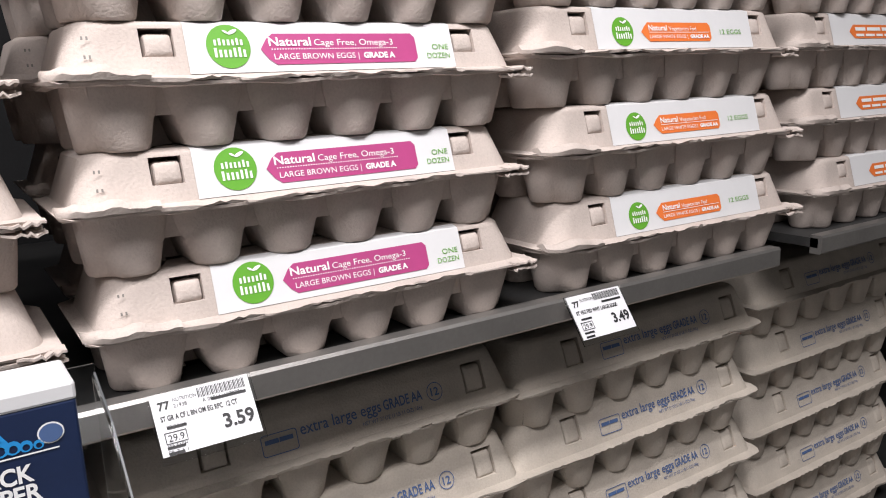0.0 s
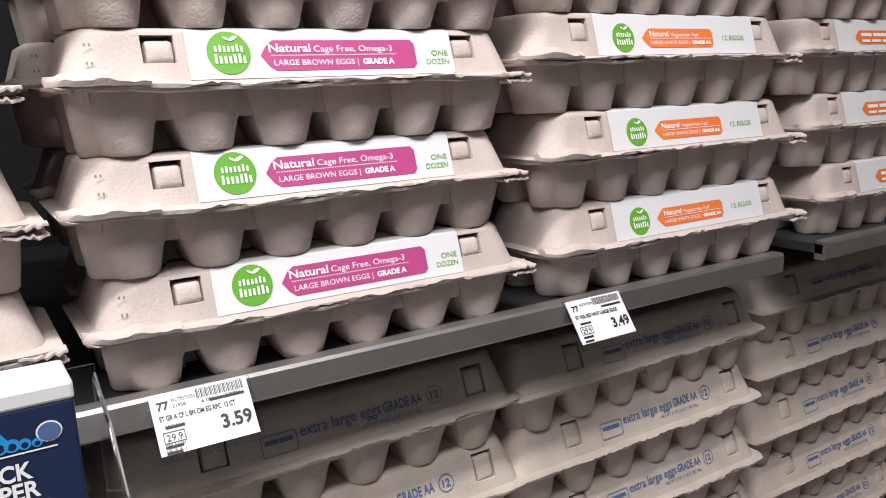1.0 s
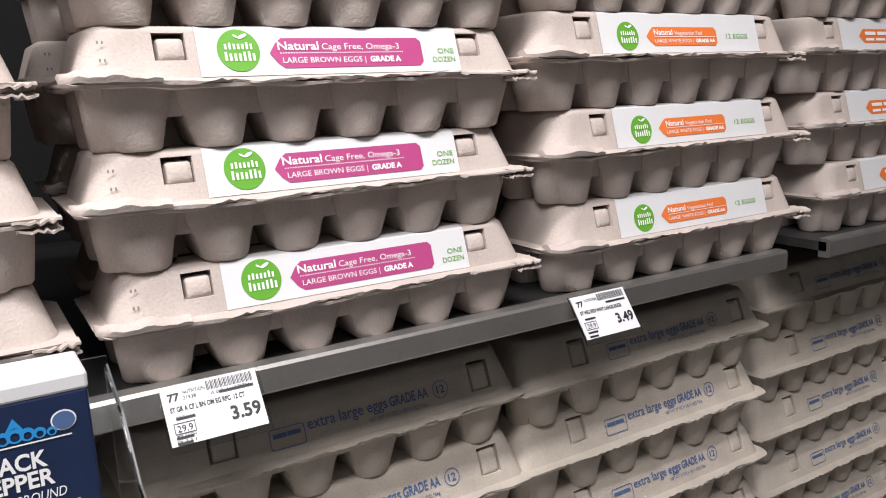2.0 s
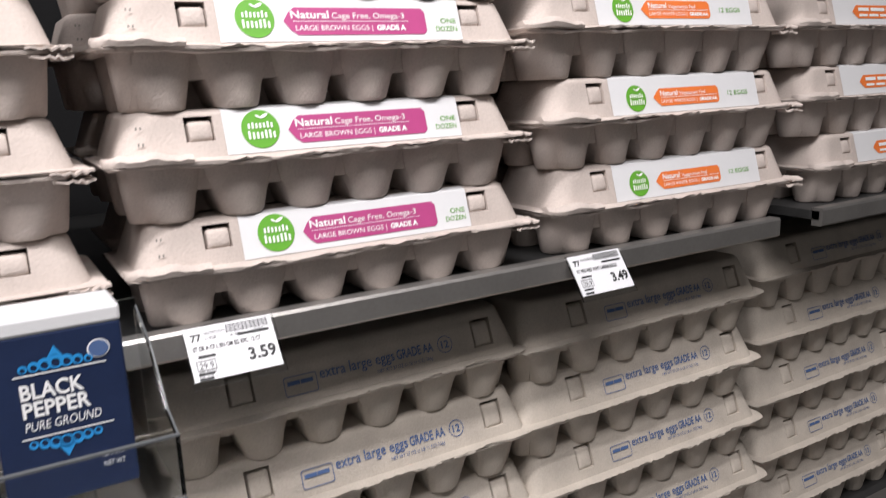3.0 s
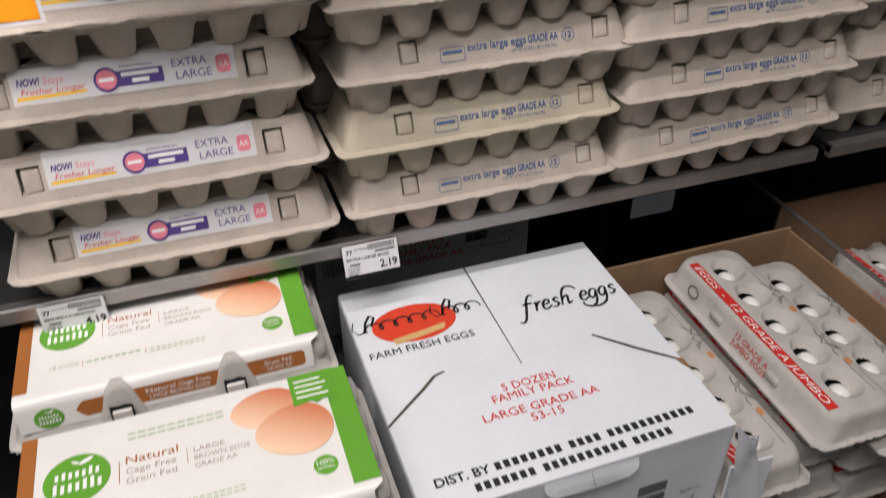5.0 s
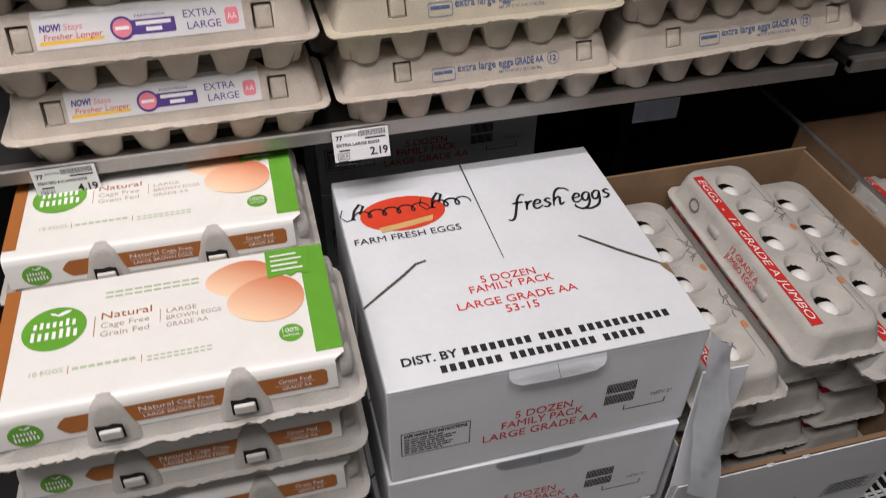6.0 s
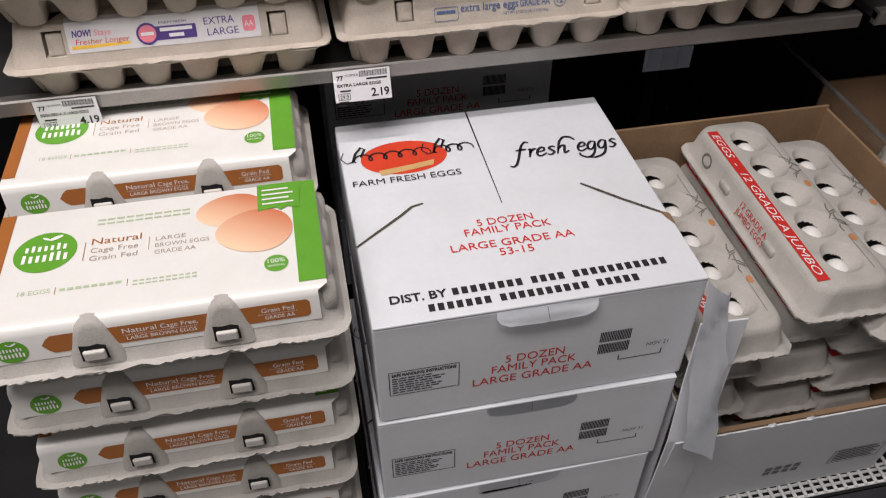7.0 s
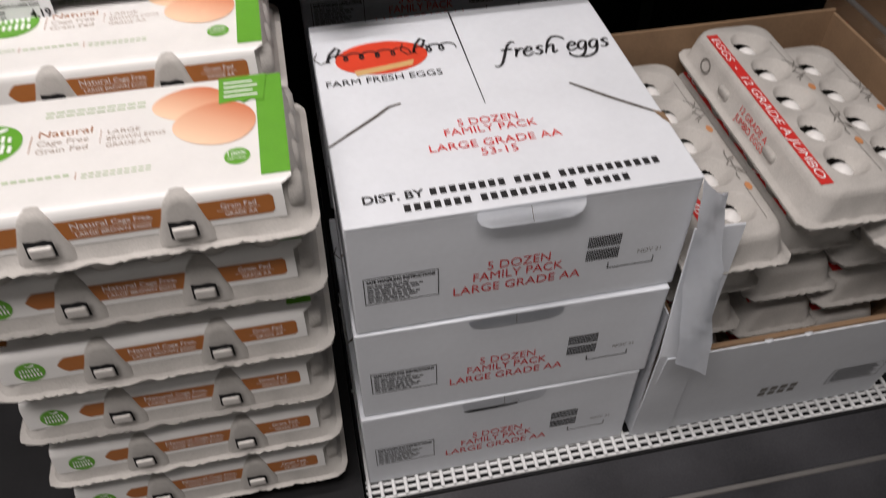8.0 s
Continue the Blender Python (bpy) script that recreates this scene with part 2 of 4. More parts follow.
def tray_mesh(nx, ny, x0, x1, y0, y1, hb, inset=0.008, seed=1, gap=0.5, deep=0.030, rough=0.0016, full=False, taper=1.0):
    """An egg tray: tapered cups round the edge, dark gaps between their feet, and an uneven rim. One closed sheet."""
    def ring(f, w, web, off):
        a0, a1, b0, b1 = x0 + inset + off, x1 - inset - off, y0 + inset + off, y1 - inset - off
        pts = []
        for n, start, along, inward, length in ((nx, (a0, b0), (1, 0), (0, 1), a1 - a0), (ny, (a1, b0), (0, 1), (-1, 0), b1 - b0), (nx, (a1, b1), (-1, 0), (0, -1), a1 - a0), (ny, (a0, b1), (0, -1), (1, 0), b1 - b0)):
            p = length / n
            for i in range(n):
                for k in (-1, -0.93, -0.72, -0.36, 0, 0.36, 0.72, 0.93, 1):
                    u = p * (i + 0.5 + 0.5 * k * w)
                    bulge = 0.0048 * abs(k) ** 3.5 + 0.0022 * k * k
                    if i == 0 and k < -0.9 or i == n - 1 and k > 0.9:
                        bulge += 0.002
                    pts.append((start[0] + along[0] * u + inward[0] * bulge, start[1] + along[1] * u + inward[1] * bulge, hb * f))
                if i < n - 1:
                    u = p * (i + 1)
                    for e in (-0.5 * p * (1 - w) - 0.0004, 0.5 * p * (1 - w) + 0.0004):
                        pts.append((start[0] + along[0] * (u + e) + inward[0] * web, start[1] + along[1] * (u + e) + inward[1] * web, hb * f))
        return pts

    if full:
        levels = ((0.0, 0.52, deep, 0.0088), (0.05, 0.60, deep, 0.0070), (0.46, 0.77, deep, 0.0038), (0.49, 0.80, 0.0090, 0.0036), (0.75, 0.91, 0.0080, 0.0018), (0.97, 0.96, 0.0072, 0.0004))
    else:
        levels = (
        (0.0, 0.50, deep, 0.0140), (0.05, 0.58, deep, 0.0115), (gap - 0.02, 0.75, deep, 0.0058), (gap, 0.77, 0.0100, 0.0055), (0.80, 0.87, 0.0085, 0.0028), (0.97, 0.93, 0.0070, 0.0006))
    rings = [ring(f, w, web, off * taper) for f, w, web, off in levels]
    top = rings[-1]
    cx, cy = (x0 + x1) / 2, (y0 + y1) / 2
    for o, z in ((0.0045, -0.0030), (0.0005, -0.0026), (0.0, -0.0008), (0.005, 0.0)):
        out = []
        for x, y, _ in top:
            fx, fy = abs(x - cx) / ((x1 - x0) / 2 - inset), abs(y - cy) / ((y1 - y0) / 2 - inset)
            sx, sy = (x1 - x0) / 2 - o, (y1 - y0) / 2 - o
            big = max(fx, fy)
            px, py = cx + math.copysign(min(fx / big, 1) * sx, x - cx), cy + math.copysign(min(fy / big, 1) * sy, y - cy)
            corner = max(0.0, min(fx, fy) / big - 0.93) / 0.07 * 0.006
            px, py = px - math.copysign(corner, px - cx), py - math.copysign(corner, py - cy)
            j = jitter(px + py, seed, rough)
            out.append((px, py + j * (py < cy), hb + z + jitter(px + py + 3, seed, rough)))
        rings.append(out)
    bm = bmesh.new()
    loft(bm, rings, True, True)
    return bm


# ---- the place: floor, ceiling, walls ----
def slab(name, x0, x1, y0, y1, z0, z1, mat, kind="structure", label="", category="", bevel=0):
    ob = link_mesh(name, block(x0, x1, y0, y1, z0, z1, bevel=bevel), mat)
    return tagged(ob, label, category, "", kind)


slab("floor", -4, 4, -3, 0.9, -0.1, 0, FLOOR, label="grey tiled store floor", category="floor")
slab("ceiling", -4, 4, -3, 0.9, 3.2, 3.3, WALLPAINT, label="white store ceiling", category="ceiling")
slab("wall_south", -4, 4, -3.1, -3, 0, 3.2, WALLPAINT, label="plain painted store wall", category="wall")
slab("wall_west", -4.1, -4, -3, 0.9, 0, 3.2, WALLPAINT, label="plain painted store wall", category="wall")
slab("wall_east", 4, 4.1, -3, 0.9, 0, 3.2, WALLPAINT, label="plain painted store wall", category="wall")
slab("wall_north", -4, 4, 0.9, 1.0, 0, 3.2, WALLPAINT, label="plain painted store wall", category="wall")

# ---- the refrigerated display case ----
TOP_Z, LOW_Z, DECK_Z = 1.250, 0.844, 0.324
LOW_Y = 0.047


def display_case():
    t = thing("display_case", "black refrigerated multideck display case with steel shelves", "display case")
    part("back_panel", block(-1.6, 2.4, 0.56, 0.60, 0.1, 2.1), BLACK, t)
    part("canopy", block(-1.6, 2.4, -0.34, 0.60, 2.055, 2.2, bevel=0.01), BLACK, t)
    part("side_panel", block(-1.64, -1.6, -0.40, 0.60, 0.1, 2.2, bevel=0.01), BLACK, t)
    part("side_panel", block(2.4, 2.44, -0.40, 0.60, 0.1, 2.2, bevel=0.01), BLACK, t)
    part("deck", block(-0.020, 2.4, -0.262, 0.56, DECK_Z - 0.05, DECK_Z - 0.008), BLACK, t, "black bottom deck")
    part("deck", block(-1.6, -0.022, -0.262, 0.56, DECK_Z - 0.05, DECK_Z + 0.012), BLACK, t, "black bottom deck")
    bm = bmesh.new()
    prof = [(-0.263, DECK_Z - 0.010), (-0.300, DECK_Z - 0.016), (-0.318, DECK_Z - 0.018), (-0.322, DECK_Z - 0.014), (-0.330, DECK_Z - 0.013), (-0.352, DECK_Z - 0.020), (-0.376, DECK_Z - 0.040), (-0.390, DECK_Z - 0.070), (-0.395, DECK_Z - 0.105), (-0.388, DECK_Z - 0.14), (-0.35, DECK_Z - 0.15), (-0.263, DECK_Z - 0.15)]
    loft(bm, [[(x, y, z) for y, z in prof] for x in (-1.6, 2.4)], True, True)
    part("bumper", bm, BUMPER, t, "glossy black rounded front bumper", True)
    # added strip that draws the highlight along the bumper's ridge
    part("bumper_trim", block(-1.6, 2.4, -0.3290, -0.3225, DECK_Z - 0.0135, DECK_Z - 0.0110, bevel=0.0008, segments=1), STEEL, t, "thin grey strip in place of the bumper's edge highlight")
    part("kick_plate", block(-1.6, 2.4, -0.36, -0.33, 0.0, DECK_Z - 0.15), BLACK, t)
    for x in (0.602, 1.8, -0.62):
        part("upright", block(x - 0.012, x + 0.012, 0.50, 0.56, DECK_Z, 2.1), SHELF_DARK, t, "slotted dark upright")
    return t


display_case()


def wire_rack():
    t = thing("wire_rack", "white coated wire rack on the bottom deck", "wire rack")
    for y in (-0.257, -0.2480, -0.2395, -0.2335, -0.10, 0.05):
        part("long_wire", block(-0.019, 1.8, y - 0.0019, y + 0.0019, DECK_Z - 0.0075, DECK_Z - 0.0040, bevel=0.0008, segments=1), WHITE_WIRE, t)
    cross = None
    for i in range(124):
        x = -0.015 + i * 0.0146
        if cross is None:
            cross = part("cross_wire", block(-0.0022, 0.0022, -0.2585, 0.07, -0.0040, 0.0, bevel=0.001, segments=1), WHITE_WIRE, t)
            cross.location = (x, 0, DECK_Z)
        else:
            w = new("cross_wire", cross.data)
            w.parent, w.location = t, (x, 0, DECK_Z)


wire_rack()


def shelf(x0, x1, front, top, label):
    t = thing("shelf", label, "shelf", "case shelves")
    part("panel", block(x0, x1, front + 0.004, 0.55, top - 0.012, top - 0.003), SHELF_DARK, t, "dark steel shelf panel")
    bm = bmesh.new()
    prof = [(front + 0.012, top), (front + 0.0015, top), (front, top - 0.002), (front, top - 0.0160), (front + 0.002, top - 0.0180), (front + 0.012, top - 0.0180)]
    loft(bm, [[(x, y, z) for y, z in prof] for x in (x0, x1)], True, True)
    part("price_rail", bm, STEEL, t, "brushed steel front edge")
    for x in (x0 + 0.01, x1 - 0.01):
        part("bracket", block(x - 0.003, x + 0.003, front + 0.12, 0.53, top - 0.05, top - 0.013), SHELF_DARK, t)
    return t


shelf(-0.60, 0.570, 0.0, TOP_Z, "steel shelf with a brushed grey front edge")
shelf(0.634, 1.75, 0.0, TOP_Z + 0.001, "steel shelf with a brushed grey front edge")
shelf(-0.60, 0.611, LOW_Y, LOW_Z, "steel shelf with a brushed grey front edge")
shelf(0.634, 1.75, LOW_Y, LOW_Z, "steel shelf with a brushed grey front edge")


# ---- egg cartons for a dozen ----
class Shape:
    def __init__(self, L, D, hb, H, run, latches, taper):
        self.taper = taper
        self.L, self.D, self.hb, self.H, self.run, self.latches = L, D, hb, H, run, latches
        self.small = run < 0.010
        self.slope = math.hypot(run, H - hb - 0.0035)

    def face(self, x, up):
        """A pose on the slanted front of the lid: x along it, up from the flange."""
        a, b = Vector((x, 0.007, self.hb + 0.002)), Vector((x, 0.007 + self.run, self.H - 0.0015))
        d = (b - a).normalized()
        return plane_at(a + d * up, (1, 0, 0), d)


def carton_lid(s, seed=2):
    """The lid with its flange, slanted sides, and two latch windows cut into the front."""
    bm = bmesh.new()
    half, hw = s.L / 2, 0.0085 if s.small else 0.0094
    holes = [(x - hw, x + hw) for x in s.latches]
    xs = sorted({round(v, 5) for h in holes for v in h} | {round(-0.12 + 0.004 * i, 5) for i in range(61) if abs(-0.12 + 0.004 * i) < half - 0.034 and not any(a - 0.002 < -0.12 + 0.004 * i < b + 0.002 for a, b in holes)})
    r0 = 0.0175 if s.small else 0.0135
    fray = random.Random(seed)
    lo, hi, run = s.hb + 0.002, s.H - 0.0015, s.run
    rings = []
    for o, z in ((0.004, s.hb), (-0.0010, s.hb - 0.0004), (-0.0016, s.hb + 0.0010), (0.0040, s.hb + 0.0018)):
        ring = rounded(-half + o, half - o, o, s.D - o, z, 0.013, 5, xs)
        torn = 0.0009 if o < 0 else 0.0
        rings.append([(x + fray.uniform(-torn, torn) * 0.8, y + jitter(x, seed, 0.0022) * (y < 0.02) + fray.uniform(-torn, torn), zz + jitter(x + 3, seed, 0.0014) + fray.uniform(-torn, torn) * 0.7) for x, y, zz in ring])
    for f in ((0.0, 0.36, 0.91, 0.96) if s.small else (0.0, 0.22, 0.84, 0.94)):
        y0, e = 0.007 + run * f, 0.006 + (0.008 if s.small else 0.009) * f
        rings.append(rounded(-half + e, half - e, y0, s.D - y0, lo + (hi - lo) * f, r0 - 0.003 + 0.003 * f, 5, xs))
    y0, e = 0.007 + run, 0.014 if s.small else 0.015
    rings.append(rounded(-half + e + 0.0008, half - e - 0.0008, y0 + 0.0004, s.D - y0 - 0.0004, s.H - 0.0016, r0, 5, xs))
    rings.append(rounded(-half + e + 0.0030, half - e - 0.0030, y0 + 0.0025, s.D - y0 - 0.0025, s.H - 0.0003, r0 - 0.003, 5, xs))
    rings.append(rounded(-half + e + 0.0080, half - e - 0.0080, y0 + 0.0070, s.D - y0 - 0.0070, s.H, r0 - 0.008, 5, xs))
    rows = loft(bm, rings, False, True)
    gone = []
    for face in rows[5]:
        c = face.calc_center_median()
        if c.y < 0.007 + run and any(a < c.x < b for a, b in holes):
            gone.append(face)
    for face in gone:
        vs = list(face.verts)
        inner = [bm.verts.new(v.co + Vector((0, 0.026, -0.002))) for v in vs]
        for i in range(4):
            j = (i + 1) % 4
            bm.faces.new((vs[i], vs[j], inner[j], inner[i]))
        bm.faces.new(inner)
    bmesh.ops.delete(bm, geom=gone, context="FACES_ONLY")
    return bm


def latch_knob(s, x):
    bm = bmesh.new()
    c = s.face(x, 0)
    lo, hi = s.slope * (0.36 if s.small else 0.22), s.slope * (0.86 if s.small else 0.79)
    k = 0.98 if s.small else 1.06
    rings = [[(c @ Vector((px, py, pz))) for px, py, pz in rounded(0.0008 - w * k, 0.0008 + w * k, lo + o, hi - o * 1.5, z, 0.002, 3)] for w, o, z in ((0.0078, 0, -0.020), (0.0076, 0.0, -0.0042), (0.0068, 0.0010, -0.0018), (0.0048, 0.0030, -0.0006))]
    loft(bm, rings, False, True)
    return bm


def folded_corner(s, seed):
    """The crumpled lip at the left end of the lid's flange."""
    bm = bmesh.new()
    x0 = -s.L / 2 - 0.002
    rings = []
    for i in range(13):
        x = x0 + 0.048 * i / 12
        w = 1 - 0.35 * abs(i - 5) / 7 + jitter(x * 4, seed + 2, 0.25)
        dz = jitter(x * 2, seed, 0.0022)
        back = 0.010 * max(0, 1 - i / 3) ** 2
        rings.append([(x, -0.0028 * w + back, s.hb + 0.0006 + dz * 0.4), (x, -0.0040 * w + back, s.hb + 0.0040 * w + dz), (x, 0.0005 + back, s.hb + 0.0078 * w + dz), (x, 0.0050 + back, s.hb + 0.0070 * w + dz), (x, 0.0085 + back, s.hb + 0.0035)])
    loft(bm, rings, True, True)
    return bm


def torn_tip(s, seed):
    """Two ragged layers of pulp that stick out at the right end of the flange."""
    bm = bmesh.new()
    rng = random.Random(seed)
    for z, reach in ((s.hb + 0.0008, 0.0024), (s.hb - 0.0040, 0.0016)):
        n = 9
        outer = [(s.L / 2 - 0.020 + 0.022 * i / n + rng.uniform(-0.001, 0.001), -reach * math.sin(math.pi * (0.25 + 0.6 * i / n)) + rng.uniform(-0.0013, 0.0013), z + rng.uniform(-0.0012, 0.0012)) for i in range(n + 1)]
        outer += [(s.L / 2 + reach + rng.uniform(-0.001, 0.001), 0.004 + 0.0035 * k, z + rng.uniform(-0.001, 0.0016)) for k in range(4)]
        inner = [(min(x, s.L / 2 - 0.008), max(y, 0) * 0.6 + 0.009, z) for x, y, z in outer]
        a, b = [bm.verts.new(p) for p in outer], [bm.verts.new(p) for p in inner]
        c, d = [bm.verts.new((x, y, z - 0.0013)) for x, y, z in outer], [bm.verts.new((x, y, z - 0.0013)) for x, y, z in inner]
        for i in range(len(a) - 1):
            for p, q in ((a, b), (c, a), (d, c)):
                bm.faces.new((p[i], p[i + 1], q[i + 1], q[i]))
    return bm


def carton(name, label, s, mat, group, seed=1, folded=True):
    t = thing(name, label, "egg carton", group)
    part("tray", tray_mesh(6, 2, -s.L / 2, s.L / 2, 0, s.D, s.hb, seed=seed, gap=0.60, deep=0.044, full=s.small, taper=s.taper), mat, t, smooth=40)
    part("lid", carton_lid(s, seed + 1), mat, t, smooth=32)
    for x in s.latches:
        part("latch", latch_knob(s, x), mat, t, smooth=40)
    if folded:
        part("folded_lip", folded_corner(s, seed), mat, t, smooth=50)
        part("torn_tip", torn_tip(s, seed), mat, t, smooth=30)
    return t


LARGE = Shape(0.288, 0.108, 0.0355, 0.0650, 0.008, (-0.090, 0.099), 0.55)
LARGE_TALL = Shape(0.290, 0.108, 0.0365, 0.0690, 0.008, (-0.092, 0.104), 0.75)
XL = Shape(0.308, 0.110, 0.0365, 0.0735, 0.013, (-0.085, 0.115), 0.45)
XLV = Shape(0.310, 0.110, 0.0365, 0.0768, 0.014, (-0.105, 0.106), 0.85)


def paper_band(parent, s, x0, x1, up0, up1):
    """The paper label on the slanted front, folded back over the lid's top edge."""
    bm = bmesh.new()
    m = s.face(0, 0)
    slope = s.slope
    rings = []
    top = m @ Vector((0, slope, 0))
    for x in (x0, x0 + (x1 - x0) * 0.33, x0 + (x1 - x0) * 0.66, x1):
        a, b = m @ Vector((x, up0, 0.0006)), m @ Vector((x, min(up1, slope), 0.0006))
        rings.append([a, b, Vector((x, top.y + 0.002, s.H - 0.0004)), Vector((x, top.y + 0.006, s.H + 0.0004))])
    vs = [[bm.verts.new(p) for p in r] for r in rings]
    for a, b in zip(vs, vs[1:]):
        for i in range(3):
            bm.faces.new((a[i], a[i + 1], b[i + 1], b[i]))
    return part("label", bm, PAPER, parent, "glossy white paper label")


def banner_points(x0, x1, y0, y1):
    r = 0.0025
    return [(x0, (y0 + y1) / 2), (x0 + 0.004, y0 + 0.003), (x0 + 0.008, y0), (x1 - r, y0), (x1, y0 + r), (x1, y1 - r), (x1 - r, y1), (x0 + 0.008, y1), (x0 + 0.004, y1 - 0.003)]


def mark_row(bm, tall, x0, x1, y, h, lift):
    """A row of plain upright bars; the heights are given as shares of h."""
    step = (x1 - x0) / len(tall)
    for i, k in enumerate(tall):
        a, b = x0 + step * (i + 0.24), x0 + step * (i + 0.76)
        bm.faces.new([bm.verts.new(p) for p in ((a, y, lift), (b, y, lift), (b, y + h * k, lift), (a, y + h * k, lift))])


def logo_marks(parent, m, cx, cy, w, h, lift):
    """Two rows of white marks and a leaf on a green logo."""
    bm = bmesh.new()
    mark_row(bm, (1, 1.2, 1, 1, 1, 1.3, 1), cx - w * 0.35, cx + w * 0.35, cy + h * 0.02, h * 0.13, lift)
    mark_row(bm, (1.25, 1, 1, 1, 1.25, 1.3, 1), cx - w * 0.37, cx + w * 0.39, cy - h * 0.25, h * 0.17, lift)
    part("logo_print", bm, WHITE, parent).matrix_basis = m
    for dx, a, k in ((0.13, 25, 1.0), (-0.03, 150, 0.6)):
        c, s = math.cos(radians(a)), math.sin(radians(a))
        leaf = [(cx + w * dx + c * u - s * v, cy + h * 0.33 + (s * u + c * v)) for u, v in disc_points(w * 0.24 * k, h * 0.085 * k, 0, 0, 12)]
        decal("logo_leaf", leaf, WHITE, parent, m, lift)


def truth_logo(parent, m, cx, cy, d):
    decal("logo_disc", disc_points(d, d, cx, cy), GREEN, parent, m, 0.0010, "green round logo")
    logo_marks(parent, m, cx, cy, d, d, 0.0014)


def pink_carton():
    s = LARGE
    t = carton("egg_carton", "grey-brown pulp egg carton with a white and magenta label", s, PULP, "magenta label cartons", 1)
    lab = paper_band(t, s, -0.076, 0.090, 0.0002, 0.030)
    m = s.face(0, 0)
    truth_logo(lab, m, -0.0535, 0.0145, 0.0240)
    decal("banner", banner_points(-0.036, 0.063, 0.0040, 0.0215), PINK, lab, m, 0.0010, "magenta banner")
    text("Natural", 0.0048, WHITE, lab, m, -0.031, 0.0145, 0.025, lift=0.0014, bold=0.00012)
    text("Cage Free, Omega-3", 0.0037, WHITE, lab, m, -0.004, 0.0145, 0.051, lift=0.0014)
    bars("dotted_rule", [(-0.030 + 0.0016 * i, -0.0292 + 0.0016 * i, 0.0123, 0.0129) for i in range(50)], WHITE, lab, m, 0.0014)
    text("LARGE BROWN EGGS |", 0.0033, WHITE, lab, m, -0.029, 0.0068, 0.052, lift=0.0014)
    text("GRADE A", 0.0033, WHITE, lab, m, 0.026, 0.0068, 0.021, lift=0.0014, bold=0.0002)
    bars("date_code", [(-0.1260 + 0.0024 * i, -0.1250 + 0.0024 * i, y, y + 0.0018) for i in range(2) for y in (0.0090, 0.0185)], GREYINK, t, m, 0.0009)
    text("ONE", 0.0034, GREEN, lab, m, 0.0865, 0.0115, 0.012, "RIGHT", lift=0.0010)
    text("DOZEN", 0.0034, GREEN, lab, m, 0.0865, 0.0060, 0.0165, "RIGHT", lift=0.0010)
    return t


def plain_carton():
    s = LARGE
    t = carton("egg_carton", "grey-brown pulp egg carton with faint orange print", s, PULP, "orange print cartons", 21)
    bars("print", word_bars(-0.060, 0.007, 0.0045, (0.030, 0.020, 0.030, 0.014, 0.012), 0.004), ORANGE, t, s.face(0, 0), 0.0008)
    return t


def orange_carton():
    s = LARGE_TALL
    t = carton("egg_carton", "grey-brown pulp egg carton with a white and orange label", s, PULP, "orange label cartons", 5)
    t.children[0].data.materials[0] = PULP_INKED
    lab = paper_band(t, s, -0.078, 0.097, 0.0002, 0.030)
    m = s.face(0, 0)
    truth_logo(lab, m, -0.051, 0.0130, 0.0215)
    decal("banner", banner_points(-0.032, 0.046, 0.0055, 0.0200), ORANGE, lab, m, 0.0010, "orange banner")
    text("Natural", 0.0042, WHITE, lab, m, -0.024, 0.0138, 0.020, lift=0.0014, bold=0.00012)
    text("Vegetarian Fed", 0.0030, WHITE, lab, m, -0.002, 0.0138, 0.031, lift=0.0014)
    bars("rule", [(-0.024, 0.044, 0.0122, 0.0126)], WHITE, lab, m, 0.0014)
    text("LARGE WHITE EGGS |", 0.0027, WHITE, lab, m, -0.024, 0.0078, 0.042, lift=0.0014)
    text("GRADE AA", 0.0027, WHITE, lab, m, 0.021, 0.0078, 0.022, lift=0.0014, bold=0.0002)
    text("12 EGGS", 0.0038, GREEN, lab, m, 0.0575, 0.0110, 0.026, lift=0.0010)
    return t


def sideways_carton():
    s = LARGE_TALL
    t = carton("egg_carton", "grey-brown pulp egg carton with a plain white and orange-red label", s, PULP, "orange-red label cartons", 25)
    lab = paper_band(t, s, -0.078, 0.097, 0.0002, 0.030)
    m = s.face(0, 0)
    decal("banner", banner_points(-0.048, 0.046, 0.0065, 0.0200), ORANGE, lab, m, 0.0010, "orange-red banner")
    bars("banner_print", word_bars(-0.038, 0.0140, 0.0034, (0.018, 0.024, 0.012), 0.003) + word_bars(-0.038, 0.0085, 0.0024, (0.014, 0.016, 0.012, 0.018), 0.003), WHITE, lab, m, 0.0014)
    return t


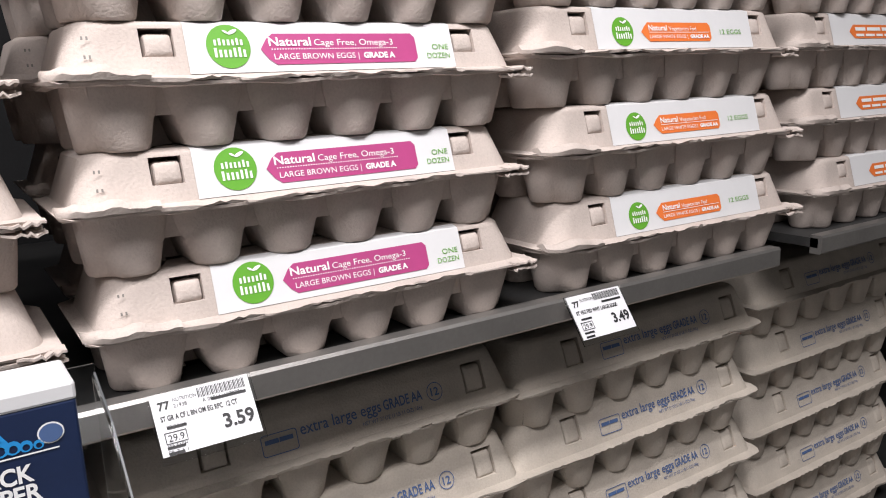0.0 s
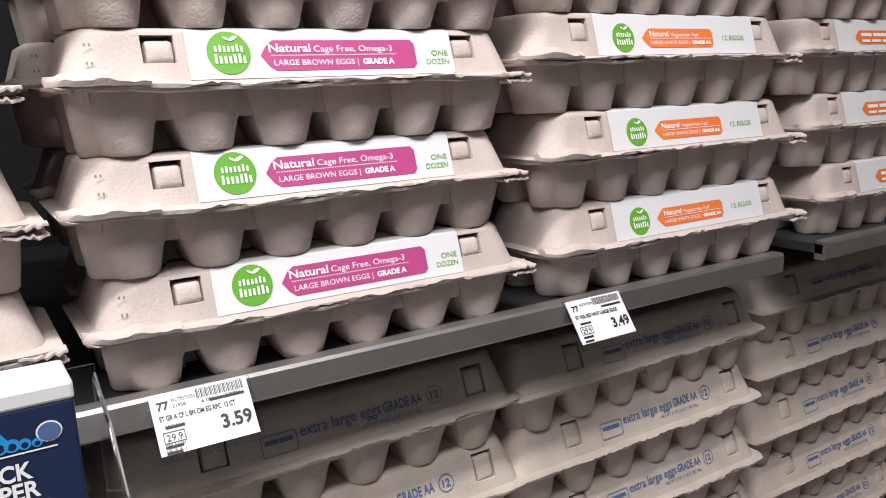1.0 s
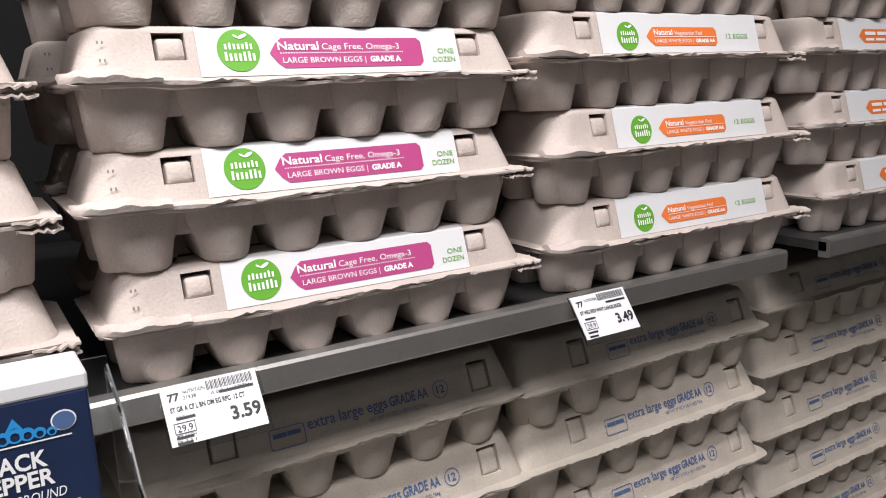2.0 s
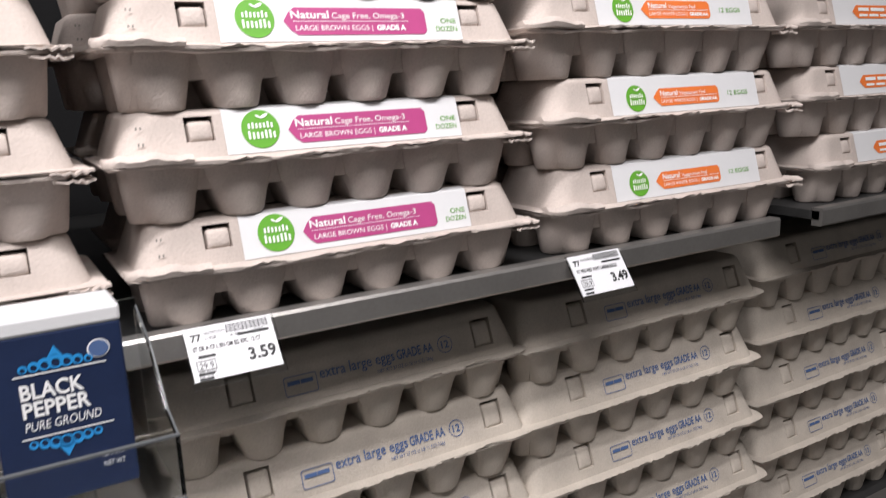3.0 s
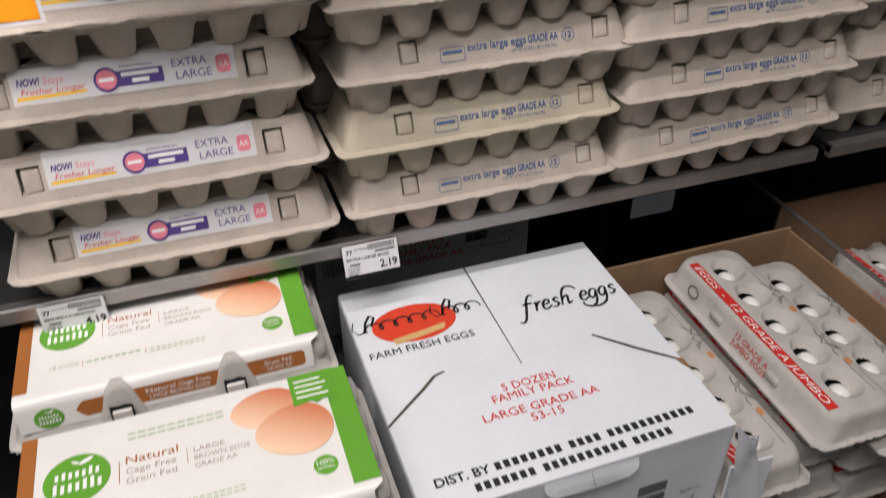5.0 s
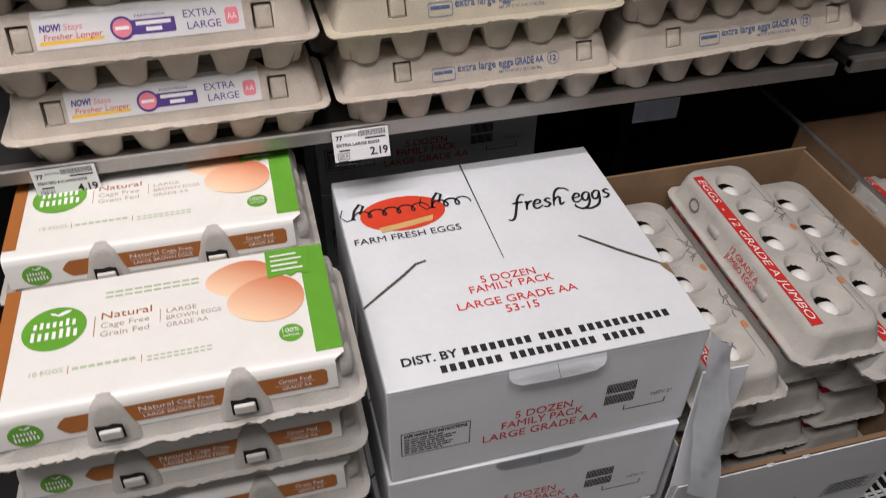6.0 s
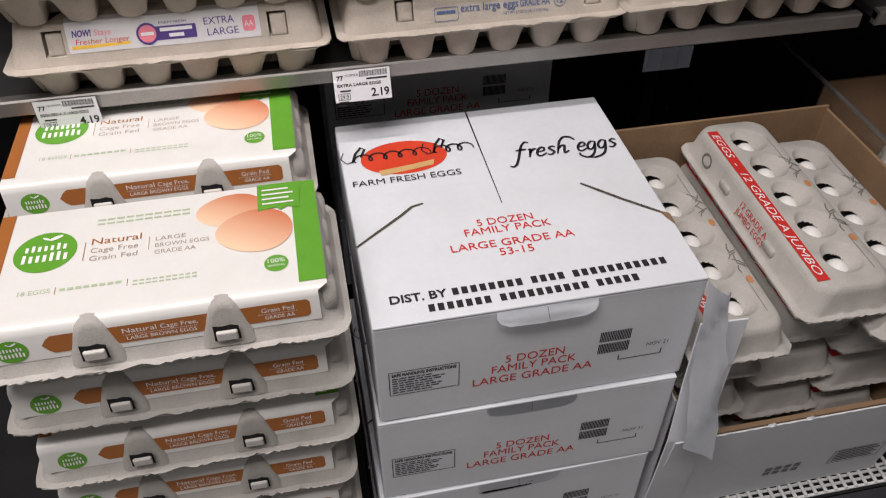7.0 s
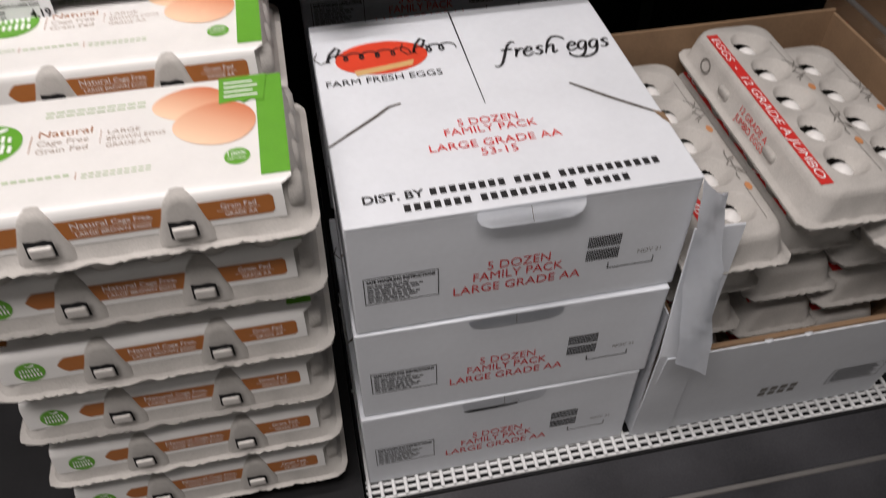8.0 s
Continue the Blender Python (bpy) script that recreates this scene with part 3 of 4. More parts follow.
def blue_carton(mat, label, grp):
    s = XL
    t = carton("egg_carton", label, s, mat, grp, 9, False)
    m = s.face(0, 0)
    ring_bars("logo_frame", rect_points(-0.0545, -0.0295, 0.0055, 0.0195, 0.002), rect_points(-0.0539, -0.0301, 0.0061, 0.0189, 0.0016), BLUE, t, m, 0.0008)
    bars("logo_print", [(-0.052, -0.0425, 0.0130, 0.0160), (-0.0420, -0.0325, 0.0130, 0.0160)], BLUE, t, m, 0.0008)
    text("extra large eggs", 0.0078, BLUE, t, m, -0.027, 0.0135, 0.061, lift=0.0008, bold=0.00008, name="print")
    text("GRADE AA", 0.0070, BLUE, t, m, 0.0360, 0.0135, 0.032, lift=0.0008, bold=0.00018, name="print")
    text("NET WT 27 OZ (1 LB 11 OZ) 766g", 0.0027, BLUE, t, m, 0.018, 0.0070, 0.048, lift=0.0008, name="print")
    ring_bars("ring", disc_points(0.0135, 0.0135, 0.0790, 0.0165), disc_points(0.0123, 0.0123, 0.0790, 0.0165), BLUE, t, m, 0.0008)
    text("12", 0.0058, BLUE, t, m, 0.0790, 0.0136, 0.0068, "CENTER", lift=0.0008, bold=0.00015, name="print")
    return t


def violet_carton():
    s = XLV
    t = carton("egg_carton", "grey pulp egg carton with a violet, pink and yellow label", s, PULP_WARM, "violet label cartons", 13, False)
    lab = paper_band(t, s, -0.092, 0.089, 0.0105, 0.040)
    m = s.face(0, 0.0072)
    text("NOW!", 0.0058, PURPLE, lab, m, -0.087, 0.0185, 0.018, shear=0.2, bold=0.0003)
    text("Stays", 0.0056, ROSE, lab, m, -0.067, 0.0185, 0.016, shear=0.2)
    text("Fresher Longer", 0.0052, RED, lab, m, -0.085, 0.0110, 0.050, shear=0.2)
    decal("swoosh", [(-0.089, 0.0068), (-0.036, 0.0080), (-0.034, 0.0105), (-0.089, 0.0100)], YELLOW, lab, m, 0.0008)
    decal("logo_band", rect_points(-0.014, 0.028, 0.0085, 0.0215, 0.001), PURPLE, lab, m, 0.0009, "violet logo band")
    decal("logo_disc", disc_points(0.0185, 0.0185, -0.018, 0.0155), ROSE, lab, m, 0.0012)
    ring_bars("logo_ring", disc_points(0.0205, 0.0205, -0.018, 0.0155), disc_points(0.0165, 0.0165, -0.018, 0.0155), PURPLE, lab, m, 0.0014)
    bars("logo_print", [(-0.024, -0.012, 0.0140, 0.0170)], WHITE, lab, m, 0.0015)
    bars("logo_print", [(-0.006, 0.0245, 0.0165, 0.0198), (0.002, 0.016, 0.0108, 0.0142)], WHITE, lab, m, 0.0013)
    text("FARM FRESH", 0.0024, PURPLE, lab, m, -0.006, 0.0235, 0.026)
    text("EXTRA", 0.0068, PURPLE, lab, m, 0.036, 0.0190, 0.029)
    text("LARGE", 0.0068, PURPLE, lab, m, 0.038, 0.0085, 0.030)
    decal("grade_mark", rect_points(0.0725, 0.0845, 0.0095, 0.0245, 0.003), ROSE, lab, m, 0.0009)
    text("AA", 0.0056, WHITE, lab, m, 0.0785, 0.0140, 0.0085, "CENTER", lift=0.0013)
    return t


def place(made, spots):
    """Puts a built thing at the first of the poses and copies of it at the others."""
    made.matrix_basis = spots[0]
    return [made] + [copy_thing(made, m) for m in spots[1:]]


def stack(x, y, z, pitch, offsets):
    """Poses of a stack: each offset is (dx, dy, turn)."""
    return [pose(x + dx, y + dy, z + pitch * i, 0, 0, a) for i, (dx, dy, a) in enumerate(offsets)]


UP_Z = TOP_Z - 0.0025
back = 0.116
pink = stack(0.142, 0.0, UP_Z, LARGE.H, [(0.0, 0, 0), (-0.004, 0.001, 0.6), (-0.002, 0, 0), (-0.002, 0, -0.5), (0, 0.002, 0.3)])
pink += stack(0.150, back, UP_Z, LARGE.H, [(0, 0, 0.4), (-0.012, 0, 0), (-0.022, 0.002, 0.4), (-0.016, 0, 0), (0, 0, 0)])
place(pink_carton(), pink)
place(plain_carton(), stack(-0.158, 0.0, UP_Z, LARGE.H, [(0, 0, 0.5), (-0.001, 0, 0), (-0.004, 0, -0.4), (-0.003, 0, 0)]) + stack(-0.200, back, UP_Z, LARGE.H, [(0, 0, 0)] * 4))
orange = stack(0.450, 0.0, UP_Z, LARGE_TALL.H, [(0, 0, 0), (-0.005, 0, 0.5), (-0.020, 0, 0), (-0.016, 0, 0.4)])
orange += stack(0.440, back, UP_Z, LARGE_TALL.H, [(0, 0, 0), (-0.012, 0, 0), (-0.014, 0, 0), (-0.012, 0, 0)])
place(orange_carton(), orange)
place(sideways_carton(), stack(0.797, 0.014, UP_Z + 0.001, LARGE_TALL.H, [(0, 0, 0), (-0.026, 0.004, 0), (-0.047, 0.004, 0.4), (-0.042, 0, 0)]))

LO_Z, LO_F = LOW_Z - 0.0025, LOW_Y - 0.013
a = stack(0.158, LO_F, LO_Z + 0.002, 0.0718, [(0.003, 0, 0), (-0.001, 0, 0.6), (0.006, 0.001, -0.3), (-0.001, -0.002, 0.8), (-0.007, 0.001, 0.5)])
yellow_spot = a.pop(1)
b = [pose(0.467, LO_F, LO_Z + 0.008, 0, -1.7, 0.5)] + stack(0.467, LO_F, LO_Z + 0.080, 0.0690, [(0.001, 0, 0), (-0.010, 0, 0.4), (-0.019, 0, 0), (-0.018, 0, 0.3)])
c = stack(0.786, LO_F + 0.030, LO_Z, 0.0715, [(0.010, 0, 0), (0.014, 0, 0), (0, 0, 0.4), (0, 0, 0), (0, 0, 0.3)])
place(blue_carton(PULP_WARM, "grey pulp egg carton printed in blue on the lower shelf", "blue print cartons"), a + b + c + stack(0.15, LO_F + 0.12, LO_Z, XL.H, [(0, 0, 0)] * 5))
place(blue_carton(PULP_YELLOW, "yellowed pulp egg carton printed in blue on the lower shelf", "blue print cartons"), [yellow_spot])
place(violet_carton(), stack(-0.157, LO_F, LO_Z, XLV.H, [(0, 0, 0), (-0.0045, -0.002, 0.3), (-0.010, 0.004, -0.4), (0.010, 0, 0), (-0.006, 0, 0.3)]))


# ---- white family pack boxes ----
def stroke(points, width, lift):
    """A flat pen stroke along a line of points, thin at its ends."""
    bm = bmesh.new()
    rows = []
    for i, (x, y) in enumerate(points):
        x0, y0 = points[max(i - 1, 0)]
        x1, y1 = points[min(i + 1, len(points) - 1)]
        d = math.hypot(x1 - x0, y1 - y0) or 1
        w = width * (0.35 + 0.65 * math.sin(math.pi * (i + 0.5) / len(points)) ** 0.5) / 2
        rows.append((bm.verts.new((x - (y1 - y0) / d * w, y + (x1 - x0) / d * w, lift)), bm.verts.new((x + (y1 - y0) / d * w, y - (x1 - x0) / d * w, lift))))
    for p, q in zip(rows, rows[1:]):
        bm.faces.new((p[0], q[0], q[1], p[1]))
    return bm


def smooth_line(points, n=7):
    """A smooth line through the points."""
    out = []
    for i in range(len(points) - 1):
        p0, p1, p2, p3 = (Vector(points[min(max(i + k, 0), len(points) - 1)]) for k in (-1, 0, 1, 2))
        for j in range(n):
            u = j / n
            q = 0.5 * (2 * p1 + (p2 - p0) * u + (2 * p0 - 5 * p1 + 4 * p2 - p3) * u * u + (3 * p1 - p0 - 3 * p2 + p3) * u ** 3)
            out.append((q.x, q.y))
    return out + [tuple(points[-1])]


# "fresh eggs" in a slanted pen script: where each letter starts, and its stroke in x-heights
PEN_E = [(0.05, 0.5), (0.5, 0.6), (0.5, 0.9), (0.25, 1.0), (0.03, 0.6), (0.08, 0.15), (0.35, 0.0), (0.75, 0.3)]
PEN_S = [(0.55, 0.85), (0.3, 1.0), (0.1, 0.8), (0.3, 0.55), (0.5, 0.3), (0.3, 0.02), (0.0, 0.12)]
PEN_BOWL = [(0.6, 0.9), (0.3, 1.0), (0.05, 0.6), (0.15, 0.1), (0.45, 0.15), (0.62, 0.9)]
PEN_STROKES = [
    (0.0, [(-0.35, -0.75), (-0.1, -0.9), (0.15, -0.6), (0.3, 0.5), (0.4, 1.4), (0.65, 1.9), (0.95, 1.75)]),
    (0.0, [(0.0, 0.95), (0.4, 1.0), (0.8, 1.0)]),
    (0.95, [(0.0, 0.85), (0.15, 0.95), (0.15, 0.5), (0.13, 0.0)]), (0.95, [(0.15, 0.5), (0.35, 0.9), (0.6, 0.92)]),
    (1.6, PEN_E), (2.4, PEN_S),
    (3.1, [(1.35, 1.45), (1.0, 1.85), (0.5, 1.95), (0.2, 1.5), (0.1, 0.8), (0.05, 0.0)]),
    (3.1, [(0.08, 0.5), (0.3, 0.9), (0.55, 0.9), (0.55, 0.4), (0.6, 0.02), (0.9, 0.25)]),
    (4.65, PEN_E), (5.35, PEN_BOWL), (6.15, PEN_BOWL), (7.0, PEN_S),
    (5.35, [(0.62, 0.95), (0.6, 0.0), (0.4, -0.65), (0.0, -0.85), (-0.5, -0.5), (-0.55, -0.2)]),
    (6.15, [(0.62, 0.95), (0.6, 0.0), (0.4, -0.65), (-0.2, -0.95), (-0.8, -0.8)]),
]


def family_box(tab_kind):
    W, D, H = 0.317, 0.318, 0.1405
    t = thing("egg_box", "white corrugated family pack egg box with red and black print", "cardboard box", "white egg boxes")
    part("body", block(-W / 2, W / 2, 0, D, 0, H - 0.0032, bevel=0.0022), BOX_WHITE, t)
    part("top_panel", block(-W / 2 + 0.0005, W / 2 - 0.0005, -0.0008, D - 0.0006, H - 0.0031, H, bevel=0.0013), BOX_WHITE, t)
    bm = flat([(-0.047, -0.006), (-0.044, -0.011), (-0.036, -0.0145), (-0.004, -0.0152), (0.0, -0.0147), (0.004, -0.0152), (0.036, -0.0145), (0.045, -0.011), (0.0485, -0.006), (0.049, 0.0), (-0.046, 0.0)])
    bmesh.ops.solidify(bm, geom=bm.faces[:], thickness=0.002)
    tab = part("handle_tab", bm, BOX_WHITE, t, "white folded handle tab")
    face = plane_at((0, -0.0030 if tab_kind == "raised" else -0.0006, H - 0.001), (1, 0, 0), (0, 0, 1))
    tab.matrix_basis = face @ pose(0, 0, 0, -42 if tab_kind == "raised" else -4)
    decal("tab_crease", [(0.0008, -0.0140), (0.0014, -0.0140), (0.0010, -0.001), (0.0004, -0.001)], GREYINK, tab, Matrix(), 0.0004)
    if tab_kind == "torn":
        # no opening is cut: its inner shade is a black decal
        decal("handle_slot", [(-0.046, -0.0165), (-0.020, -0.0125), (0.004, -0.0120), (0.018, -0.0105), (0.016, -0.0180), (-0.010, -0.0195), (-0.040, -0.0195)], BLACK, t, face, 0.0008, "black patch painted for the shade in the hand hole")
    top, front = plane_at((0, 0, H), (1, 0, 0), (0, 1, 0)), plane_at((0, 0, 0), (1, 0, 0), (0, 0, 1))
    decal("seam", [(-0.0038, 0.143), (-0.0030, 0.143), (-0.0022, D - 0.001), (-0.0040, D - 0.001)], DARK, t, top, 0.0006)
    part("slit", stroke([(-0.1583, 0.106), (-0.135, 0.124), (-0.110, 0.143), (-0.095, 0.156), (-0.083, 0.159)], 0.0034, 0.0006), SLIT, t).matrix_basis = top
    part("slit", stroke([(0.1583, 0.090), (0.140, 0.106), (0.118, 0.126), (0.100, 0.144), (0.086, 0.158)], 0.0038, 0.0006), SLIT, t).matrix_basis = top
    decal("torn_patch", [(0.1583, 0.074), (0.1583, 0.093), (0.149, 0.099), (0.153, 0.086)], BOARD, t, top, 0.0008, "torn brown board")
    decal("logo_oval", disc_points(0.096, 0.060, -0.089, 0.242), SCARLET, t, top, 0.0006, "red oval logo")
    decal("logo_ribbon", [(-0.118, 0.213), (-0.088, 0.217), (-0.060, 0.222), (-0.057, 0.231), (-0.088, 0.226), (-0.120, 0.222)], TAN, t, top, 0.0009)
    for x0, w, n, tall in ((-0.150, 0.082, 5, 1.0), (-0.060, 0.040, 3, 1.0)):
        pts = [(x0 - 0.004, 0.262), (x0 - 0.008, 0.250), (x0 - 0.002, 0.241), (x0 + 0.006, 0.244)]
        for k in range(n * 10):
            a = 2 * math.pi * k / 10
            pts.append((x0 + 0.008 + w * k / (n * 10) - 0.0052 * math.sin(a), 0.248 - 0.0065 * math.cos(a) + 0.10 * (w * k / (n * 10)) * 0.1))
        part("logo_scroll", stroke(pts, 0.0025, 0.0012), DARK, t, "black pen scroll").matrix_basis = top
        part("logo_scroll", stroke([(x0 + 0.004, 0.242), (x0 + 0.009, 0.258), (x0 + 0.016, 0.268), (x0 + 0.020, 0.264), (x0 + 0.014, 0.250)], 0.0032, 0.0012), DARK, t, "black pen scroll").matrix_basis = top
    text("FARM FRESH EGGS", 0.0098, DARK, t, top, -0.0915, 0.199, 0.117, "CENTER", name="print")
    for dx, pen in PEN_STROKES:
        line = smooth_line([(0.030 + 0.0155 * (dx + x + 0.28 * y), 0.2130 + 0.0150 * y) for x, y in pen])
        part("print", stroke(line, 0.0030, 0.0010), DARK, t).matrix_basis = top
    for words, y, w in (("5 DOZEN", 0.1125, 0.058), ("FAMILY PACK", 0.1000, 0.088), ("LARGE GRADE AA", 0.0800, 0.124), ("53-15", 0.0670, 0.034)):
        text(words, 0.0098, RED, t, top, -0.0075, y, w, "CENTER", name="print")
    text("DIST. BY", 0.0096, DARK, t, top, -0.138, 0.0245, 0.053, bold=0.0003, name="print")
    marks = []
    for x, y, counts in ((-0.080, 0.0250, (8, 4, 11)), (-0.105, 0.0090, (7, 10, 5))):
        for n in counts:
            marks += [(x + 0.0086 * k, x + 0.0086 * k + 0.0056, y, y + 0.0088) for k in range(n)]
            x += 0.0086 * n + 0.0060
    bars("address_print", marks, DARK, t, top)
    for words, z, w in (("5 DOZEN", 0.0635, 0.059), ("FAMILY PACK", 0.0500, 0.085), ("LARGE GRADE AA", 0.0345, 0.122)):
        text(words, 0.0108, RED, t, front, -0.0045, z, w, "CENTER", lift=0.0006, name="print")
    ring_bars("panel_frame", rect_points(-0.147, -0.079, 0.041, 0.076), rect_points(-0.1462, -0.0798, 0.0418, 0.0752), DARK, t, front)
    text("SAFE HANDLING INSTRUCTIONS", 0.0042, DARK, t, front, -0.144, 0.0690, 0.062, lift=0.0006, bold=0.00025, name="print")
    rng = random.Random(12)
    lines = []
    for k in range(7):
        lines += word_bars(-0.144, 0.0648 - 0.0034 * k, 0.0015, [rng.uniform(0.003, 0.009) for _ in range(7 if k % 3 else 6)], 0.0012)
    bars("small_print", [(a, min(b, -0.0815), c, d) for a, b, c, d in lines if a < -0.085], DARK, t, front)
    bars("barcode", [(0.060 + 0.0017 * i, 0.0611 + 0.0017 * i, z, z + 0.0145) for i in range(19) for z in (0.0530, 0.0705)], DARK, t, front)
    text("NOV 21", 0.0052, GREYINK, t, front, 0.111, 0.0540, 0.023, lift=0.0006, name="print")
    bars("bracket_mark", [(0.083, 0.129, 0.0390, 0.0400), (0.083, 0.0842, 0.039, 0.047), (0.1278, 0.129, 0.039, 0.047)], DARK, t, front)
    return t


BH = 0.1405
family_box("raised").matrix_basis = pose(0.1535, -0.2340, DECK_Z + 2 * BH + 0.003, 0, 0, 0.2)
place(family_box("flush"), [pose(0.1500, -0.2365, DECK_Z + BH + 0.0015, 0, 0, -0.4)] + [pose(0.150, 0.235, DECK_Z + 0.012 + BH * i, 0, 0, 0) for i in range(3)])
family_box("torn").matrix_basis = pose(0.1450, -0.2375, DECK_Z, 0, 0, 0.3)


# ---- eighteen-egg cartons ----
def eighteen_carton():
    L, D, hb, H = 0.310, 0.180, 0.0340, 0.0795
    t = thing("egg_carton", "grey pulp eighteen-egg carton with a white, green and russet wrap", "egg carton", "eighteen egg cartons")
    part("tray", tray_mesh(6, 3, -L / 2 + 0.005, L / 2 - 0.005, 0.005, D - 0.005, hb, inset=0.012, seed=31, rough=0.0026), PULP_GREY, t, smooth=40)
    def xs(w):
        return [w * (-0.97 + 1.94 * i / 66) for i in range(67)]

    bm = bmesh.new()
    fray = random.Random(21)
    rings = [[(x + fray.uniform(-0.0013, 0.0013) * (e < 0.005), y + jitter(x, 8, 0.002) * (y < 0.01) + fray.uniform(-0.0013, 0.0013) * (e < 0.005), z + jitter(x + 4, 9, 0.0016) + fray.uniform(-0.0009, 0.0009) * (e < 0.005)) for x, y, z in rounded(-L / 2 + e, L / 2 - e, e, D - e, z, 0.018, 5, xs(L / 2 - e - 0.018))] for e, z in ((0.008, hb), (0.0035, hb - 0.0004), (0.0030, hb + 0.0010), (0.008, hb + 0.0022))]
    rings += [rounded(-L / 2 + e, L / 2 - e, y0, D - y0, z, r, 5, xs(L / 2 - e - r)) for e, y0, z, r in ((0.010, 0.010, hb + 0.006, 0.020), (0.013, 0.0135, 0.0485, 0.024), (0.0165, 0.0170, H - 0.008, 0.026), (0.0185, 0.0188, H - 0.003, 0.026), (0.0225, 0.0225, H - 0.0004, 0.024), (0.028, 0.028, H, 0.020))]
    loft(bm, rings, False, True)
    part("lid", bm, PULP_GREY, t, smooth=32)
    for k in range(4):
        cy = 0.035 + 0.037 * k
        bm = bmesh.new()
        loft(bm, [[(L / 2 - 0.0175 + d, cy + w * math.cos(2 * math.pi * j / 12), 0.0555 + (0.017 * math.sin(2 * math.pi * j / 12)) * w / 0.016) for j in range(12)] for d, w in ((-0.006, 0.017), (0.0035, 0.014), (0.0060, 0.008))], False, True)
        part("end_rib", bm, PULP_GREY, t, smooth=60)
    # wrap label over the top and front
    bm = bmesh.new()
    x0, x1 = -0.137, 0.136
    prof = [(0.0135, 0.0480), (0.0168, H - 0.0080), (0.0184, H - 0.0030), (0.0225, H + 0.0003), (0.030, H + 0.0006), (0.159, H + 0.0006)]
    vs = [[bm.verts.new((x - (0.008 if k < 3 and x == x1 else 0), y - 0.0007, z + 0.0002)) for k, (y, z) in enumerate(prof)] for x in (x0, -0.05, 0.05, x1)]
    for p, q in zip(vs, vs[1:]):
        for i in range(5):
            bm.faces.new((p[i], p[i + 1], q[i + 1], q[i]))
    lab = part("label", bm, WRAP, t, "glossy white printed wrap", smooth=60)
    top = plane_at((0, 0, H + 0.0008), (1, 0, 0), (0, 1, 0))
    d = Vector((0, 0.0033, H - 0.0080 - 0.0480)).normalized()
    front = plane_at((0, 0.0128, 0.0480), (1, 0, 0), d)
    decal("green_panel", rect_points(0.114, 0.136, 0.026, 0.1585), GREEN, lab, top, 0.0004, "green end panel")
    decal("green_flag", [(0.084, 0.121), (0.100, 0.124), (0.104, 0.120), (0.110, 0.124), (0.120, 0.121), (0.124, 0.1585), (0.084, 0.1585)], GREEN, lab, top, 0.0012)
    bars("flag_print", [(0.088, 0.116 - 0.004 * (i % 2), 0.129 + 0.0065 * i, 0.131 + 0.0065 * i) for i in range(4)], WHITE, lab, top, 0.0016)
    decal("russet_panel", rect_points(-0.137, -0.125, 0.030, 0.1585), BROWN, lab, top, 0.0004, "russet end panel")
    decal("egg_picture", egg_points(0.060, 0.046, 0.060, 0.128), EGG_PRINT, lab, top, 0.0004, "printed brown egg")
    decal("egg_picture", egg_points(0.066, 0.056, 0.080, 0.097), EGG_PRINT, lab, top, 0.0008, "printed brown egg")
    decal("logo_oval", disc_points(0.051, 0.050, -0.093, 0.104, 32), GREEN, lab, top, 0.0004, "green oval logo")
    logo_marks(lab, top, -0.093, 0.104, 0.051, 0.050, 0.0008)
    for rule in [(-0.0614, -0.0608, 0.087, 0.110), (-0.0084, -0.0080, 0.090, 0.107)]:
        bars("rule", [rule], BROWN, lab, top, 0.0004)
    for words, y, w, h in (("Natural", 0.1055, 0.041, 0.0082), ("Cage Free", 0.0950, 0.039, 0.0062), ("Grain Fed", 0.0850, 0.039, 0.0062)):
        text(words, h, BROWN if h > 0.008 else TAUPE, lab, top, -0.056, y, w, lift=0.0004)
    for words, y, w in (("LARGE", 0.1005, 0.025), ("BROWN EGGS", 0.0920, 0.045), ("GRADE AA", 0.0835, 0.034)):
        text(words, 0.0050, TAUPE, lab, top, -0.003, y, w, lift=0.0004)
    text("18 EGGS", 0.0048, PALE, lab, top, -0.107, 0.0535, 0.025, lift=0.0004)
    bars("small_print", [(-0.075 + 0.0062 * i, -0.0705 + 0.0062 * i, 0.0535, 0.0565) for i in range(8)] + [(-0.018 + 0.0052 * i, -0.0142 + 0.0052 * i, z, z + 0.0016) for i in range(10) for z in (0.0530, 0.0490)], PALE, lab, top, 0.0004)
    for rule in [(-0.0785, -0.0780, 0.0505, 0.0590), (-0.0225, -0.0220, 0.0490, 0.0575)]:
        bars("rule", [rule], BROWN, lab, top, 0.0004)
    bars("faint_print", [(-0.054 + 0.0080 * i, -0.0475 + 0.0080 * i, z, z + 0.0022) for i in range(10) for z in (0.1365, 0.1310)], PALE, lab, top, 0.0004)
    decal("seal", disc_points(0.020, 0.020, 0.097, 0.052), GREEN, lab, top, 0.0004)
    text("100%", 0.0050, WHITE, lab, top, 0.097, 0.0525, 0.014, "CENTER", lift=0.0008)
    text("NATURAL", 0.0026, WHITE, lab, top, 0.097, 0.0478, 0.014, "CENTER", lift=0.0008)
    decal("russet_band", banner_points(-0.088, 0.120, 0.0055, 0.0225), BROWN, lab, front, 0.0004, "russet banner")
    decal("logo_disc", disc_points(0.025, 0.022, -0.111, 0.0120), GREEN, lab, front, 0.0004)
    logo_marks(lab, front, -0.111, 0.0120, 0.025, 0.022, 0.0008)
    text("Natural", 0.0048, WHITE, lab, front, -0.027, 0.0150, 0.026, lift=0.0008)
